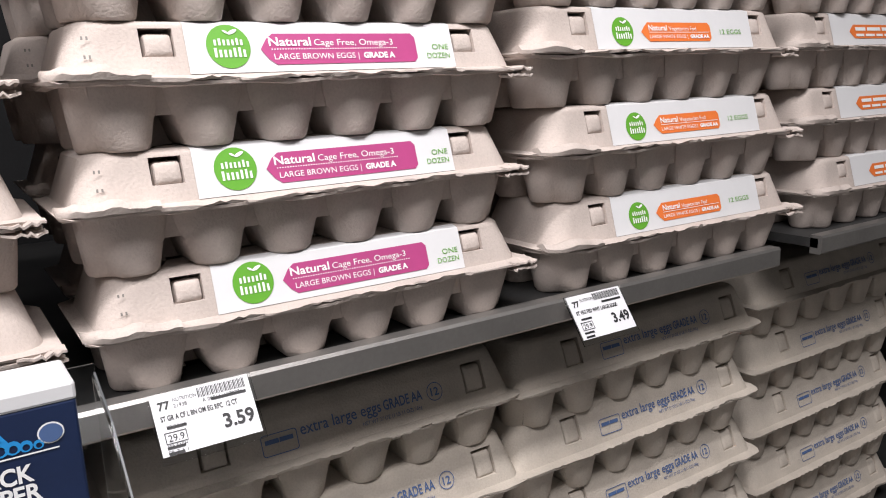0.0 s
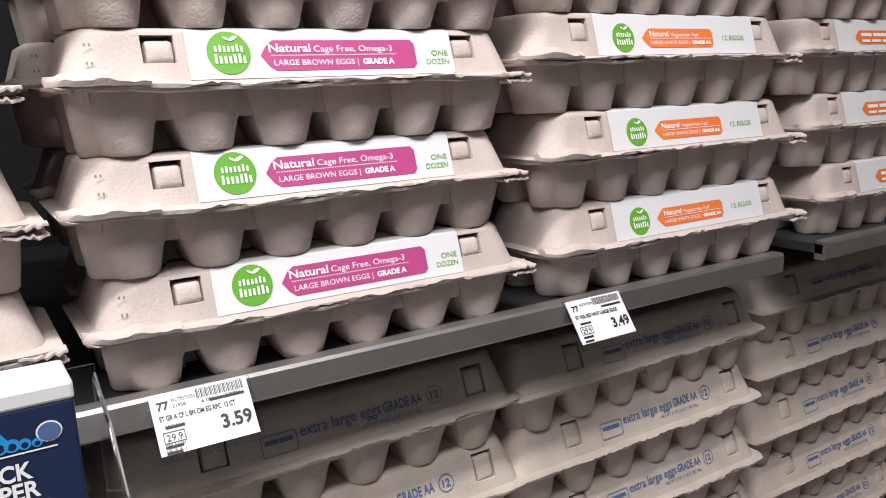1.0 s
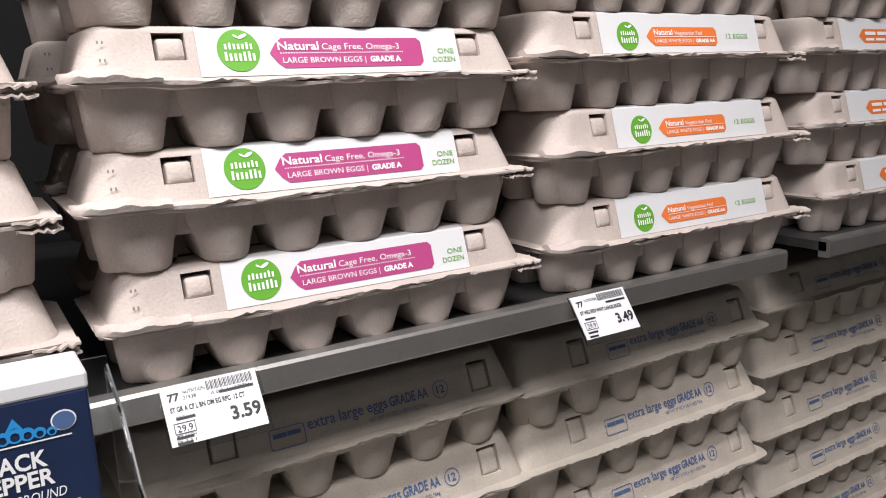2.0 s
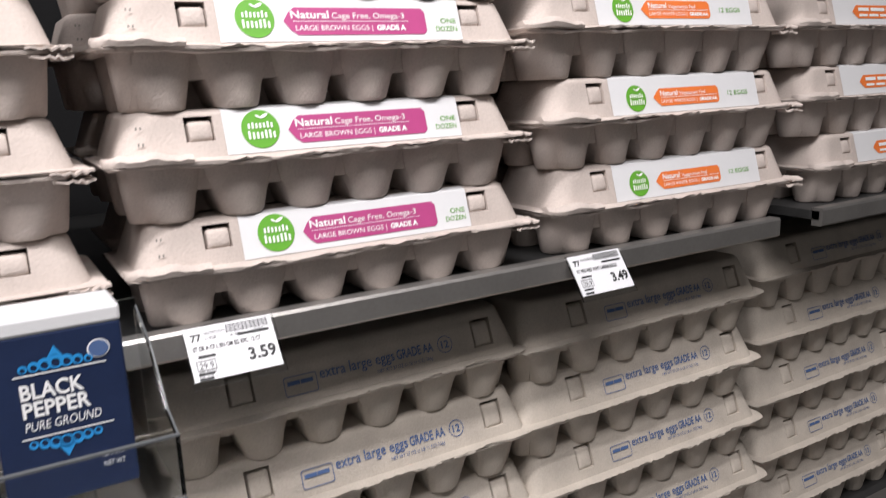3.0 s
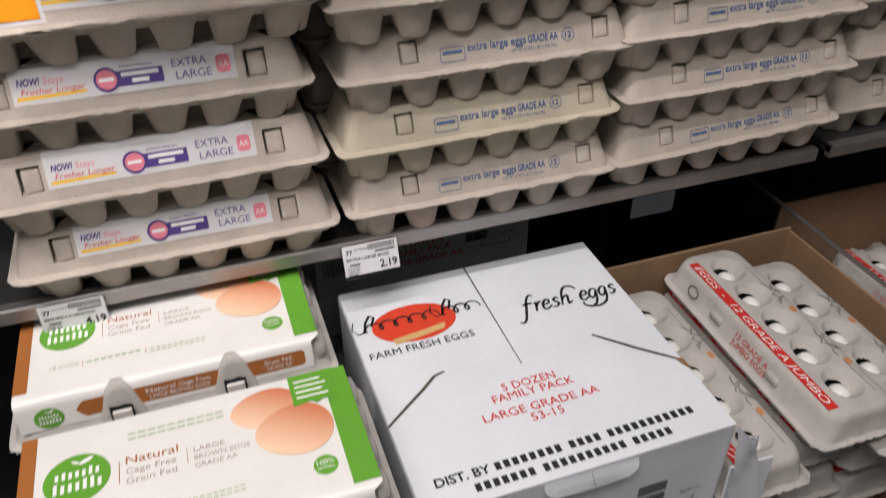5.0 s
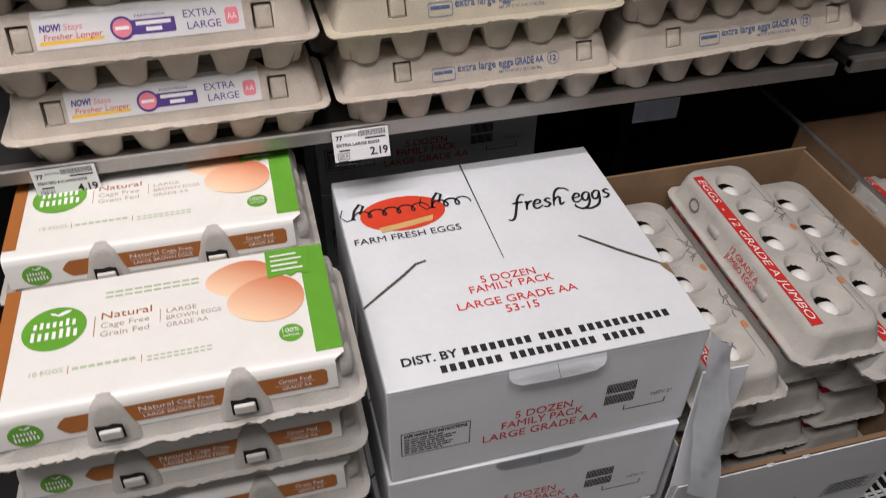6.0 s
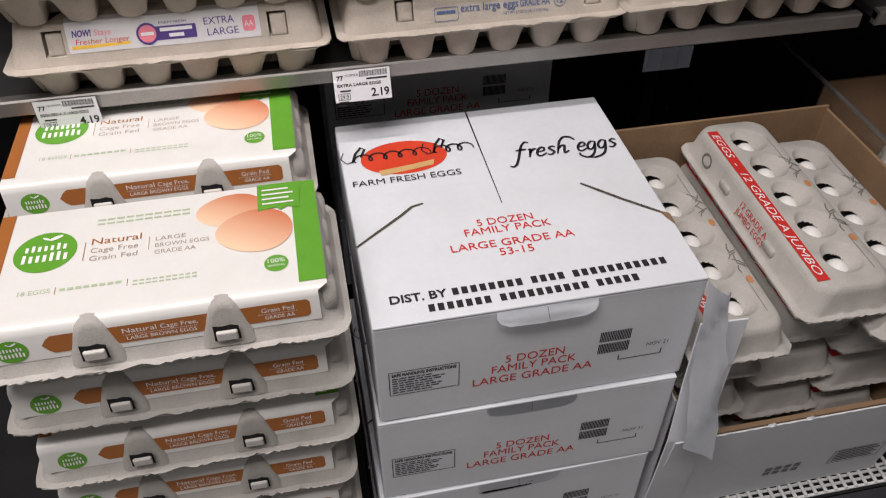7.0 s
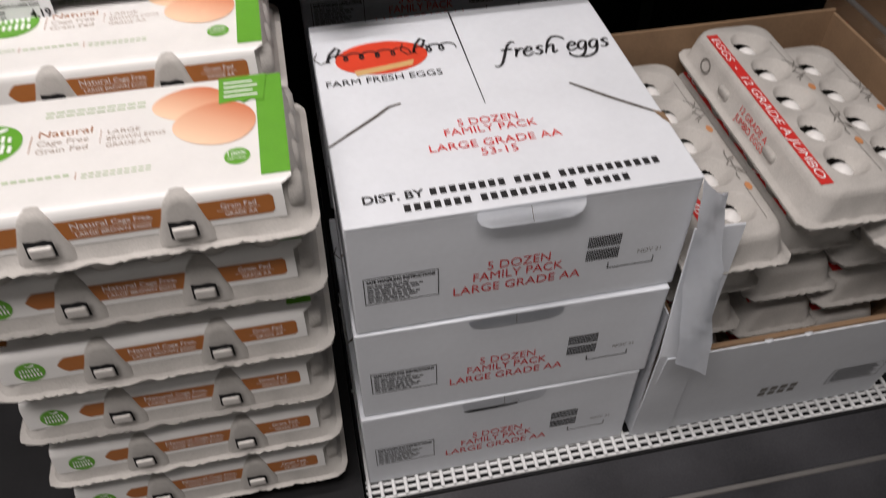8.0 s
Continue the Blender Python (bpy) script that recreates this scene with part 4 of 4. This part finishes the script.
    text("Cage Free,", 0.0042, WHITE, lab, front, 0.002, 0.0150, 0.029, lift=0.0008)
    bars("dotted_rule", [(-0.027 + 0.0016 * i, -0.0262 + 0.0016 * i, 0.0128, 0.0134) for i in range(36)] + [(0.078 + 0.0016 * i, 0.0788 + 0.0016 * i, 0.0128, 0.0134) for i in range(20)], WHITE, lab, front, 0.0008)
    text("LARGE BROWN EGGS", 0.0036, WHITE, lab, front, -0.025, 0.0080, 0.054, lift=0.0008)
    text("Grain Fed", 0.0044, WHITE, lab, front, 0.081, 0.0150, 0.026, lift=0.0008)
    text("GRADE AA", 0.0036, WHITE, lab, front, 0.083, 0.0080, 0.024, lift=0.0008)
    for x in (-0.050, 0.052):
        bm = bmesh.new()
        half = [(0.0225, hb + 0.004), (0.0195, 0.0505), (0.0160, 0.0605), (0.0138, 0.0685)] + [(0.0128 * math.cos(a), 0.0695 + 0.0110 * math.sin(a)) for a in (0.25, 0.6, 0.95, 1.25)]
        outline = [(w, z) for w, z in half] + [(0, 0.0807)] + [(-w, z) for w, z in half[::-1]]
        loft(bm, [[(x + w * k, 0.0068 + 0.0000 + (z - hb) * 0.15 + dy, hb + 0.004 + (z - hb - 0.004) * (0.5 + 0.5 * k)) for w, z in outline] for k, dy in ((1.04, 0.010), (1.0, 0.0042), (0.90, 0.0010), (0.70, 0.0))], False, True)
        post = part("latch_post", bm, PULP_GREY, t, "grey pulp latch bulge", smooth=70)
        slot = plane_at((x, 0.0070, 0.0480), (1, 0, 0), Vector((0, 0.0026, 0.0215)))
        # flat black patch painted for the shade in the latch opening
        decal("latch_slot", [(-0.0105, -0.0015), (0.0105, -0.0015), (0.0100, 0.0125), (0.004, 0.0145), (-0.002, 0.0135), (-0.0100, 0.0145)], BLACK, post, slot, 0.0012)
        part("latch_tongue", block(x - 0.0085, x + 0.0085, 0.0040, 0.0090, 0.0470, 0.0570, bevel=0.0015), PULP_PALE, post, "pale pulp tongue")
    return t


GP, GZ = 0.0795, DECK_Z + 0.0120
place(eighteen_carton(), stack(-0.173, -0.257, GZ, GP, [(-0.014, 0.007, 0.2), (-0.012, 0.008, 0.3), (-0.012, 0.010, -0.3), (-0.004, 0.006, 0.3), (-0.002, 0.009, -0.3), (0, 0, 0)])
      + stack(-0.186, -0.070, GZ, GP, [(-0.03, 0, 0)] * 3 + [(-0.02, 0, 0.3), (-0.01, 0, 0), (0, 0, 0)]))


# ---- jumbo cartons in an open case ----
def jumbo_carton():
    """Long side along y, the end towards the aisle at y = 0."""
    L, W, hb, H = 0.318, 0.114, 0.034, 0.071
    t = thing("egg_carton", "pale grey pulp jumbo egg carton with a red stripe", "egg carton", "jumbo egg cartons")
    part("tray", tray_mesh(2, 6, -W / 2, W / 2, 0, L, hb, seed=41, rough=0.002), PULP_GREY, t, smooth=40)
    bm = bmesh.new()
    fray = random.Random(9)
    def across(w):
        return [w * (-0.95 + 1.9 * i / 18) for i in range(19)]

    rings = []
    for o, z, torn in ((0.004, hb, 0), (-0.001, hb, 0.0011), (-0.001, hb + 0.0016, 0.0011), (0.004, hb + 0.0026, 0)):
        rings.append([(x + fray.uniform(-torn, torn) * 0.7, y + fray.uniform(-torn, torn), zz + jitter(x + y, 6, 0.0018) + fray.uniform(-torn, torn) * 0.6) for x, y, zz in rounded(-W / 2 + o, W / 2 - o, o, L - o, z, 0.016, 5, across(W / 2 - o - 0.016))])
    rings += [rounded(-W / 2 + e, W / 2 - e, o, L - o, z, r, 5, across(W / 2 - e - r)) for e, o, z, r in ((0.007, 0.0055, hb + 0.005, 0.018), (0.0125, 0.0080, H - 0.009, 0.020), (0.0150, 0.0098, H - 0.003, 0.021), (0.0180, 0.0130, H - 0.0006, 0.021), (0.026, 0.026, H, 0.017))]
    loft(bm, rings, False, False)
    bowls = [(0.0035, 0.052 + 0.0535 * i) for i in range(5)]
    nx, ny = 54, 210
    x0, x1, y0, y1 = -W / 2 + 0.0245, W / 2 - 0.0245, 0.0245, L - 0.0245
    grid = []
    for j in range(ny + 1):
        row = []
        for i in range(nx + 1):
            x, y = x0 + (x1 - x0) * i / nx, y0 + (y1 - y0) * j / ny
            z = H
            for bx, by in bowls:
                r = math.hypot((x - bx) / (0.0185 if x < bx else 0.0255), (y - by) / 0.0235)
                if r < 1:
                    z -= 0.0150 * (1 - r * r) ** 0.9
            row.append(bm.verts.new((x, y, z)))
        grid.append(row)
    for p, q in zip(grid, grid[1:]):
        for i in range(nx):
            f = bm.faces.new((p[i], p[i + 1], q[i + 1], q[i]))
            mid = f.calc_center_median()
            if any(math.hypot((mid.x - bx + 0.0015) / 0.0120, (mid.y - by - 0.0045) / 0.0100) < 1 for bx, by in bowls):
                bm.faces.remove(f)
    lid = part("lid", bm, PULP_GREY, t, smooth=40)
    along = plane_at((0, L, H), (0, -1, 0), (1, 0, 0))
    decal("red_stripe", rect_points(0.028, 0.296, -0.0380, -0.0245), RED, t, along, 0.0005, "red printed stripe")
    text("EGGS  -  12 GRADE A JUMBO", 0.0086, WHITE, t, along, 0.036, -0.0355, 0.252, shear=0.2, lift=0.0009, name="print")
    up = Vector((0.0055, 0, H - 0.018 - hb))
    side = plane_at((-W / 2 + 0.0065, L, hb + 0.0060), (0, -1, 0), up)
    text("12 GRADE A", 0.0075, RED, t, side, 0.150, 0.0130, 0.060, lift=0.0010, name="print")
    text("JUMBO EGGS", 0.0075, RED, t, side, 0.148, 0.0030, 0.064, lift=0.0010, name="print")
    ring_bars("emblem", disc_points(0.022, 0.017, 0.060, 0.0125, 18), disc_points(0.017, 0.012, 0.060, 0.0125, 18), GREYINK, t, side, 0.0010)
    for y in (0.112, 0.222):
        part("latch", block(-W / 2 + 0.0060, -W / 2 + 0.0130, L - y - 0.011, L - y + 0.011, hb + 0.011, hb + 0.022, bevel=0.003), PULP_GREY, t, smooth=50)
    top = plane_at((0, 0, H), (1, 0, 0), (0, 1, 0))
    for cx, cy in bowls:
        bm = bmesh.new()
        bmesh.ops.create_uvsphere(bm, u_segments=20, v_segments=12, radius=1, matrix=Matrix.Translation((cx + 0.0010, cy - 0.0025, 0.0430)) @ Matrix.Diagonal((0.0150, 0.0165, 0.0225, 1)))
        part("egg", bm, EGGSHELL, t, "white egg in the open window", smooth=80)
    for y in (0.215, 0.030):
        bars("fine_print", [(0.0295, 0.0303, y, y + 0.050)], GREYINK, t, top, 0.0005)
    rng = random.Random(4)
    for cy in (0.205, 0.110):
        for k in range(7):
            a = rng.uniform(0.3, 2.6)
            x, y, d = 0.033 + rng.uniform(-0.004, 0.004), cy + 0.0055 * (k - 3), rng.uniform(0.004, 0.008)
            part("farm_print", stroke([(x - d * math.cos(a), y - d * math.sin(a)), (x + rng.uniform(-0.002, 0.002), y + 0.001), (x + d * math.cos(a), y + d * math.sin(a))], 0.0017, 0.0005), GREYINK, t).matrix_basis = top
        decal("tawny_mark", disc_points(0.007, 0.012, 0.0335, cy - 0.033, 14), TAWNY, t, top, 0.0005)
    return t


JP = 0.071
jum = []
for k in range(5):
    jum += [pose(0.487 + 0.004 * (k % 2), -0.2400 + (0.030 + 0.003 * (k % 2)) * (k < 4), 0.6985 - JP * (5 - k), 0, 0, -1.0 if k == 4 else -0.3)]
    jum += [pose(0.5740 if k == 4 else 0.5800, -0.2560 + 0.042 * (k < 4), 0.6690 - JP * (5 - k), 0, 0, -0.6)]
for k in range(4):
    jum += [pose(0.3760 - 0.002 * (k % 2), -0.2470 + 0.030 * (k < 3), 0.6640 - JP * (4 - k), 0, 0, -0.6)]
for k in range(3):
    jum += [pose(0.740, -0.10, 0.36 + JP * k), pose(0.858, -0.12, 0.36 + JP * k)]
JUMBO = place(jumbo_carton(), jum)


def open_case(x0, x1, y0, y1):
    t = thing("open_case", "open brown corrugated case with a cut-down white front", "cardboard box", "open egg cases")
    th = 0.004
    part("back_wall", block(x0, x1, y1 - th, y1, DECK_Z, 0.694, bevel=0.0008), BOARD, t)
    part("side_wall", block(x1 - th, x1, y0, y1 - th, DECK_Z, 0.690, bevel=0.0008), BOARD, t)
    part("side_wall", block(x0, x0 + th, y0 + th, y1 - th, DECK_Z, 0.56, bevel=0.0008), BOARD, t)
    lean = 0.022
    bm = bmesh.new()
    loft(bm, [[(x, y0, DECK_Z), (x, y0 - lean, 0.516), (x, y0 - lean + 0.006, 0.516), (x, y0 + 0.006, DECK_Z)] for x in (x0, x1)], True, True)
    front = part("front_wall", bm, BOARD, t)
    bm = bmesh.new()
    loft(bm, [[(x, y0 - 0.0022, DECK_Z), (x, y0 - lean * 0.99 - 0.0022, 0.5125 + 0.0006 * math.sin(x * 300)), (x, y0 - lean * 0.99 - 0.0002, 0.5125), (x, y0 - 0.0002, DECK_Z)] for x in [x0 - 0.002 + (x1 - x0 + 0.002) * i / 40 for i in range(41)]], True, True)
    part("white_facing", bm, BOX_WHITE, front, "white printed outer liner")
    bm = bmesh.new()
    loft(bm, [[(x0 - 0.0040 - 0.008 * f, y0 - 0.0030 - lean * f, z), (x0 + 0.046 - 0.016 * f, y0 - 0.0050 - lean * f, z), (x0 + 0.046 - 0.016 * f, y0 - 0.0030 - lean * f, z), (x0 - 0.0040 - 0.008 * f, y0 - 0.0005 - lean * f, z)] for f, z in ((0, DECK_Z), (0.5, 0.42), (0.85, 0.516), (0.35, 0.600), (0.10, 0.690))], True, True)
    part("corner_facing", bm, BOX_WHITE, front, "white uncut corner of the liner")
    part("side_facing", block(x0 - 0.0022, x0 - 0.0002, y0, y1, DECK_Z, 0.5600), BOX_WHITE, front, "white printed outer liner")
    for k in (2, 3):
        bm = bmesh.new()
        c = x0 + 0.05 + 0.035 * k + 0.01 * math.sin(k * 5)
        loft(bm, [[(c + 0.006 * math.cos(a) * w, y0 - lean - 0.001 + 0.002 * math.sin(a), 0.5125 + 0.0030 * w * math.sin(a) + 0.001) for a in (0, 1.1, 2.2, 3.3, 4.4, 5.5)] for w in (1, 0.3)], True, True)
        part("torn_fibre", bm, BOX_WHITE, front)
    part("bottom", block(x0 + th, x1 - th, y0 + 0.007, y1 - th, DECK_Z, DECK_Z + 0.004), BOARD, t)
    m = plane_at((x0, y0 - 0.0024, DECK_Z), (1, 0, 0), (0, -lean, 0.192)) @ Matrix.Translation((0, -DECK_Z, 0))
    ring_bars("panel_frame", rect_points(0.240, 0.310, 0.372, 0.408), rect_points(0.2408, 0.3092, 0.3728, 0.4072), DARK, front, m)
    bars("small_print", [(0.244, 0.304 - 0.006 * (i % 2), 0.377 + 0.0052 * i, 0.379 + 0.0052 * i) for i in range(6)], DARK, front, m)
    bars("ghost_print", [(0.150 + 0.013 * i, 0.159 + 0.013 * i, z, z + 0.009) for i in range(4) for z in (0.372, 0.384)], GREYINK, front, m)
    return t


open_case(0.318, 0.644, -0.2365, 0.086)
open_case(0.672, 1.00, -0.20, 0.14)


def divider():
    t = thing("shelf_divider", "clear acrylic divider with a bright edge between the cases", "divider")
    part("sheet", block(0.6460, 0.6485, -0.20, 0.50, DECK_Z, 0.7100), CLEAR, t).visible_shadow = False
    part("edge_strip", block(0.6445, 0.6500, -0.20, 0.50, 0.7100, 0.7150, bevel=0.0015), STEEL, t, "bright top edge")


divider()


def torn_flap():
    bm = bmesh.new()
    rows = []
    n = 14
    for i in range(n + 1):
        f = i / n
        z = 0.752 - 0.222 * f
        left = (0.3065 + 0.007 * f * f, -0.2400 - 0.036 * f)
        right = 0.328 + 0.018 * f + 0.0015 * math.sin(f * 17)
        row = []
        for j in range(6):
            g = j / 5
            row.append(bm.verts.new((left[0] + (right - left[0]) * g, left[1] - 0.007 * math.sin(g * 2.2) - 0.0032 * math.sin(f * 9 + g * 4) - 0.0016 * math.sin(f * 31 + g * 7) - 0.006 * f * g, z - 0.014 * g * (i == n) - 0.020 * g * (i == 0) + jitter(f * 0.3 + g * 0.2, 5, 0.002))))
        rows.append(row)
    for p, q in zip(rows, rows[1:]):
        for j in range(5):
            bm.faces.new((p[j], p[j + 1], q[j + 1], q[j]))
    bmesh.ops.solidify(bm, geom=bm.faces[:], thickness=0.0012)
    tagged(link_mesh("torn_flap", bm, BOX_WHITE, smooth=60), "torn white cardboard liner hanging from the open case", "cardboard flap")


torn_flap()


# ---- black pepper in a clear clip-on tray ----
def pepper_box():
    W, D, H = 0.060, 0.034, 0.094
    t = thing("pepper_box", "navy ground pepper box with a white top in a clear tray", "spice box", "pepper boxes")
    part("body", block(-W / 2, W / 2, 0, D, 0, H - 0.008, bevel=0.0012), NAVY, t)
    part("cap", block(-W / 2 - 0.0004, W / 2 + 0.0004, -0.0004, D + 0.0004, H - 0.0085, H, bevel=0.0015), PAPER, t, "white lid")
    m = plane_at((0, 0, 0), (1, 0, 0), (0, 0, 1))
    decal("logo_oval", disc_points(0.0105, 0.0095, 0.0185, 0.0735), WHITE, t, m, 0.0004, "white and blue oval logo")
    decal("logo_fill", disc_points(0.0092, 0.0082, 0.0185, 0.0735), BLUE, t, m, 0.0007)
    bars("rule", [(-0.020, 0.021, 0.0660, 0.0667)], WHITE, t, m, 0.0004)
    bars("rule", [(-0.020, 0.021, 0.0345, 0.0352)], WHITE, t, m, 0.0004)
    text("BLACK", 0.0075, WHITE, t, m, -0.018, 0.0545, 0.028, bold=0.0003, lift=0.0004, name="print")
    text("PEPPER", 0.0075, WHITE, t, m, -0.018, 0.0455, 0.030, bold=0.0003, lift=0.0004, name="print")
    text("PURE GROUND", 0.0046, WHITE, t, m, -0.018, 0.0385, 0.034, shear=0.2, lift=0.0004, name="print")
    text("NET WT", 0.0026, WHITE, t, m, 0.014, 0.012, 0.010, lift=0.0004, name="print")
    for y, s in ((0.0675, 1), (0.0335, -1)):
        for k in range(-3, 4):
            r = 0.0036 - 0.0005 * abs(k)
            ring_bars("scroll", disc_points(2 * r, 2 * r, -0.001 + k * 0.0048, y + s * r, 14), disc_points(1.1 * r, 1.1 * r, -0.001 + k * 0.0048, y + s * r * 0.8, 14), CYAN, t, m, 0.0004)
        decal("scroll_tip", [(-0.005, y + s * 0.005), (0.003, y + s * 0.005), (-0.001, y + s * 0.0115)][::s], CYAN, t, m, 0.0004)
    return t


TRAY_Z = 1.192
place(pepper_box(), [pose(-0.048, -0.060, TRAY_Z + 0.0025, 0, 0, 0.5), pose(-0.111, -0.058, TRAY_Z + 0.0025, 0, 0, -0.6), pose(-0.174, -0.059, TRAY_Z + 0.0025)])


def clear_tray():
    t = thing("clear_tray", "clear acrylic clip-on tray hung on the shelf's front", "display tray")
    x0, x1, yf, yb = -0.285, -0.002, -0.092, -0.006
    part("floor_panel", block(x0, x1, yf, yb, TRAY_Z - 0.001, TRAY_Z + 0.002, bevel=0.0005), CLEAR, t)
    part("front_panel", block(x0, x1, yf, yf + 0.002, TRAY_Z + 0.0025, TRAY_Z + 0.034, bevel=0.0006), CLEAR, t)
    part("back_panel", block(x0, x1, yb - 0.002, yb, TRAY_Z + 0.0025, TRAY_Z + 0.085, bevel=0.0006), CLEAR, t)
    bm = bmesh.new()
    pts = [(yf + 0.0025, TRAY_Z + 0.0025), (yb - 0.0025, TRAY_Z + 0.0025), (yb - 0.0025, TRAY_Z + 0.080), (yf + 0.050, TRAY_Z + 0.066), (yf + 0.022, TRAY_Z + 0.040), (yf + 0.0025, TRAY_Z + 0.034)]
    loft(bm, [[(x, y, z) for y, z in pts] for x in (x1 - 0.002, x1)], True, True)
    part("side_panel", bm, CLEAR, t)
    # thin added strips draw the glints along the acrylic edges
    part("front_edge", block(x0, x1, yf - 0.0003, yf + 0.0023, TRAY_Z + 0.0341, TRAY_Z + 0.0352), EDGE_GLINT, t, "strip in place of the front lip's highlight")
    part("foot_edge", block(x0, x1, yf - 0.0012, yf - 0.0001, TRAY_Z - 0.001, TRAY_Z + 0.0022), EDGE_GLINT, t, "strip in place of the bottom edge's highlight")
    for (ya, za), (yb2, zb) in zip(pts[2:], pts[3:]):
        bm = bmesh.new()
        loft(bm, [[(x, ya, za + 0.0003), (x, yb2, zb + 0.0003), (x, yb2, zb + 0.0008), (x, ya, za + 0.0008)] for x in (x1 - 0.0010, x1)], True, True)
        part("side_edge", bm, EDGE_GLINT, t)
    for ob in t.children:
        ob.visible_shadow = False


clear_tray()


# ---- price tags ----
def price_tag(x, y, z, price, lines, tilt=0, w=0.052, h=0.034, lean=36, extra=()):
    t = thing("price_tag", "white paper shelf price tag in a clear holder", "price tag", "shelf price tags", pose(x, y, z, -lean, 0, 0) @ pose(0, 0, 0, 0, -tilt, 0))
    holder = part("holder", block(-0.001, w + 0.002, -0.0004, 0.0006, -h - 0.004, 0.001, bevel=0.0002), CLEAR, t, "clear plastic holder")
    holder.visible_shadow = False
    part("paper", block(0, w, -0.0012, -0.0005, -h, 0), TAG_PAPER, t, "white printed paper")
    m = plane_at((0, -0.0012, 0), (1, 0, 0), (0, 0, 1))
    s = w / 0.052
    text(price, 0.0072 * s, DARK, t, m, w * 0.96, -h + (0.007 if w < 0.055 else 0.0035) * s, 0.0165 * s, "RIGHT", bold=0.0003, lift=0.0004, name="print")
    text("77", 0.0042 * s, DARK, t, m, 0.003 * s, -0.0085 * s, 0.0062 * s, bold=0.0002, lift=0.0004, name="print")
    text("NUTRITION", 0.0021 * s, DARK, t, m, 0.011 * s, -0.0055 * s, 0.012 * s, lift=0.0004, name="print")
    text(lines, 0.0027 * s, DARK, t, m, 0.003 * s, -0.0145 * s, 0.040 * s, bold=0.0001, lift=0.0004, name="print")
    bars("barcode", [(w * (0.46 + 0.0155 * i), w * (0.46 + 0.0155 * i + 0.006 + 0.004 * (i * 7 % 3 == 0)), -0.0065 * s, -0.0012 * s) for i in range(32)], DARK, t, m, 0.0004)
    ring_bars("unit_box", rect_points(0.003 * s, 0.014 * s, -0.0265 * s, -0.0205 * s), rect_points(0.0034 * s, 0.0136 * s, -0.0261 * s, -0.0209 * s), DARK, t, m, 0.0004)
    text("29.9", 0.0036 * s, DARK, t, m, 0.0085 * s, -0.0254 * s, 0.0080 * s, "CENTER", lift=0.0004, name="print")
    bars("small_print", [(0.003 * s, 0.012 * s, -0.0292 * s, -0.0278 * s), (0.003 * s, 0.011 * s, -0.0322 * s, -0.0308 * s), (0.005 * s, 0.015 * s, -0.0190 * s, -0.0176 * s), (0.030 * s, 0.049 * s, -0.0095 * s, -0.0080 * s)], DARK, t, m, 0.0004)
    for words, h, x, y, w in extra:
        text(words, h, DARK, t, m, x, y, w, lift=0.0004, name="print")
    return t


price_tag(0.022, -0.003, TOP_Z + 0.001, "3.59", "ST GR A CF L BN OM EG RPC  12 CT", 0, 0.053, 0.033, extra=(("A 0001111079774", 0.0021, 0.026, -0.0095, 0.022), ("21938", 0.0021, 0.011, -0.0088, 0.007), ("08/24/16", 0.0018, 0.005, -0.0190, 0.010), ("PER EACH", 0.0018, 0.0035, -0.0292, 0.010), ("SR 7 3 1", 0.0018, 0.0030, -0.0322, 0.010)))
price_tag(0.311, -0.003, TOP_Z + 0.001, "3.49", "ST VEG FED WHT LARGE EGGS", 0, 0.052, 0.033)
price_tag(-0.003, LOW_Y - 0.003, LOW_Z - 0.002, "2.19", "EXTRA LARGE EGGS", 0, 0.060, 0.033, 20)
price_tag(-0.300, LOW_Y - 0.003, LOW_Z - 0.001, "4.19", "EGGS GRD A X LARGE EGGS", 0, 0.060, 0.033, 2)


def empty_holder():
    ob = link_mesh("tag_holder", block(0.346, 0.403, LOW_Y - 0.006, LOW_Y - 0.004, 0.802, 0.829, bevel=0.0006), CLOUDY)
    ob.visible_shadow = False
    tagged(ob, "empty clear plastic tag holder on the lower shelf", "tag holder")


empty_holder()


def orange_sign():
    t = thing("shelf_sign", "orange sale card with a white border on the shelf edge", "sign")
    part("card", block(-0.280, -0.2050, -0.0310, -0.0300, 1.136, 1.1905), PAPER, t, "white card")
    decal("panel", rect_points(-0.277, -0.2080, 1.1390, 1.188), ORANGE_SIGN, t, plane_at((0, -0.0310, 0), (1, 0, 0), (0, 0, 1)), 0.0004, "bright orange print")



orange_sign()
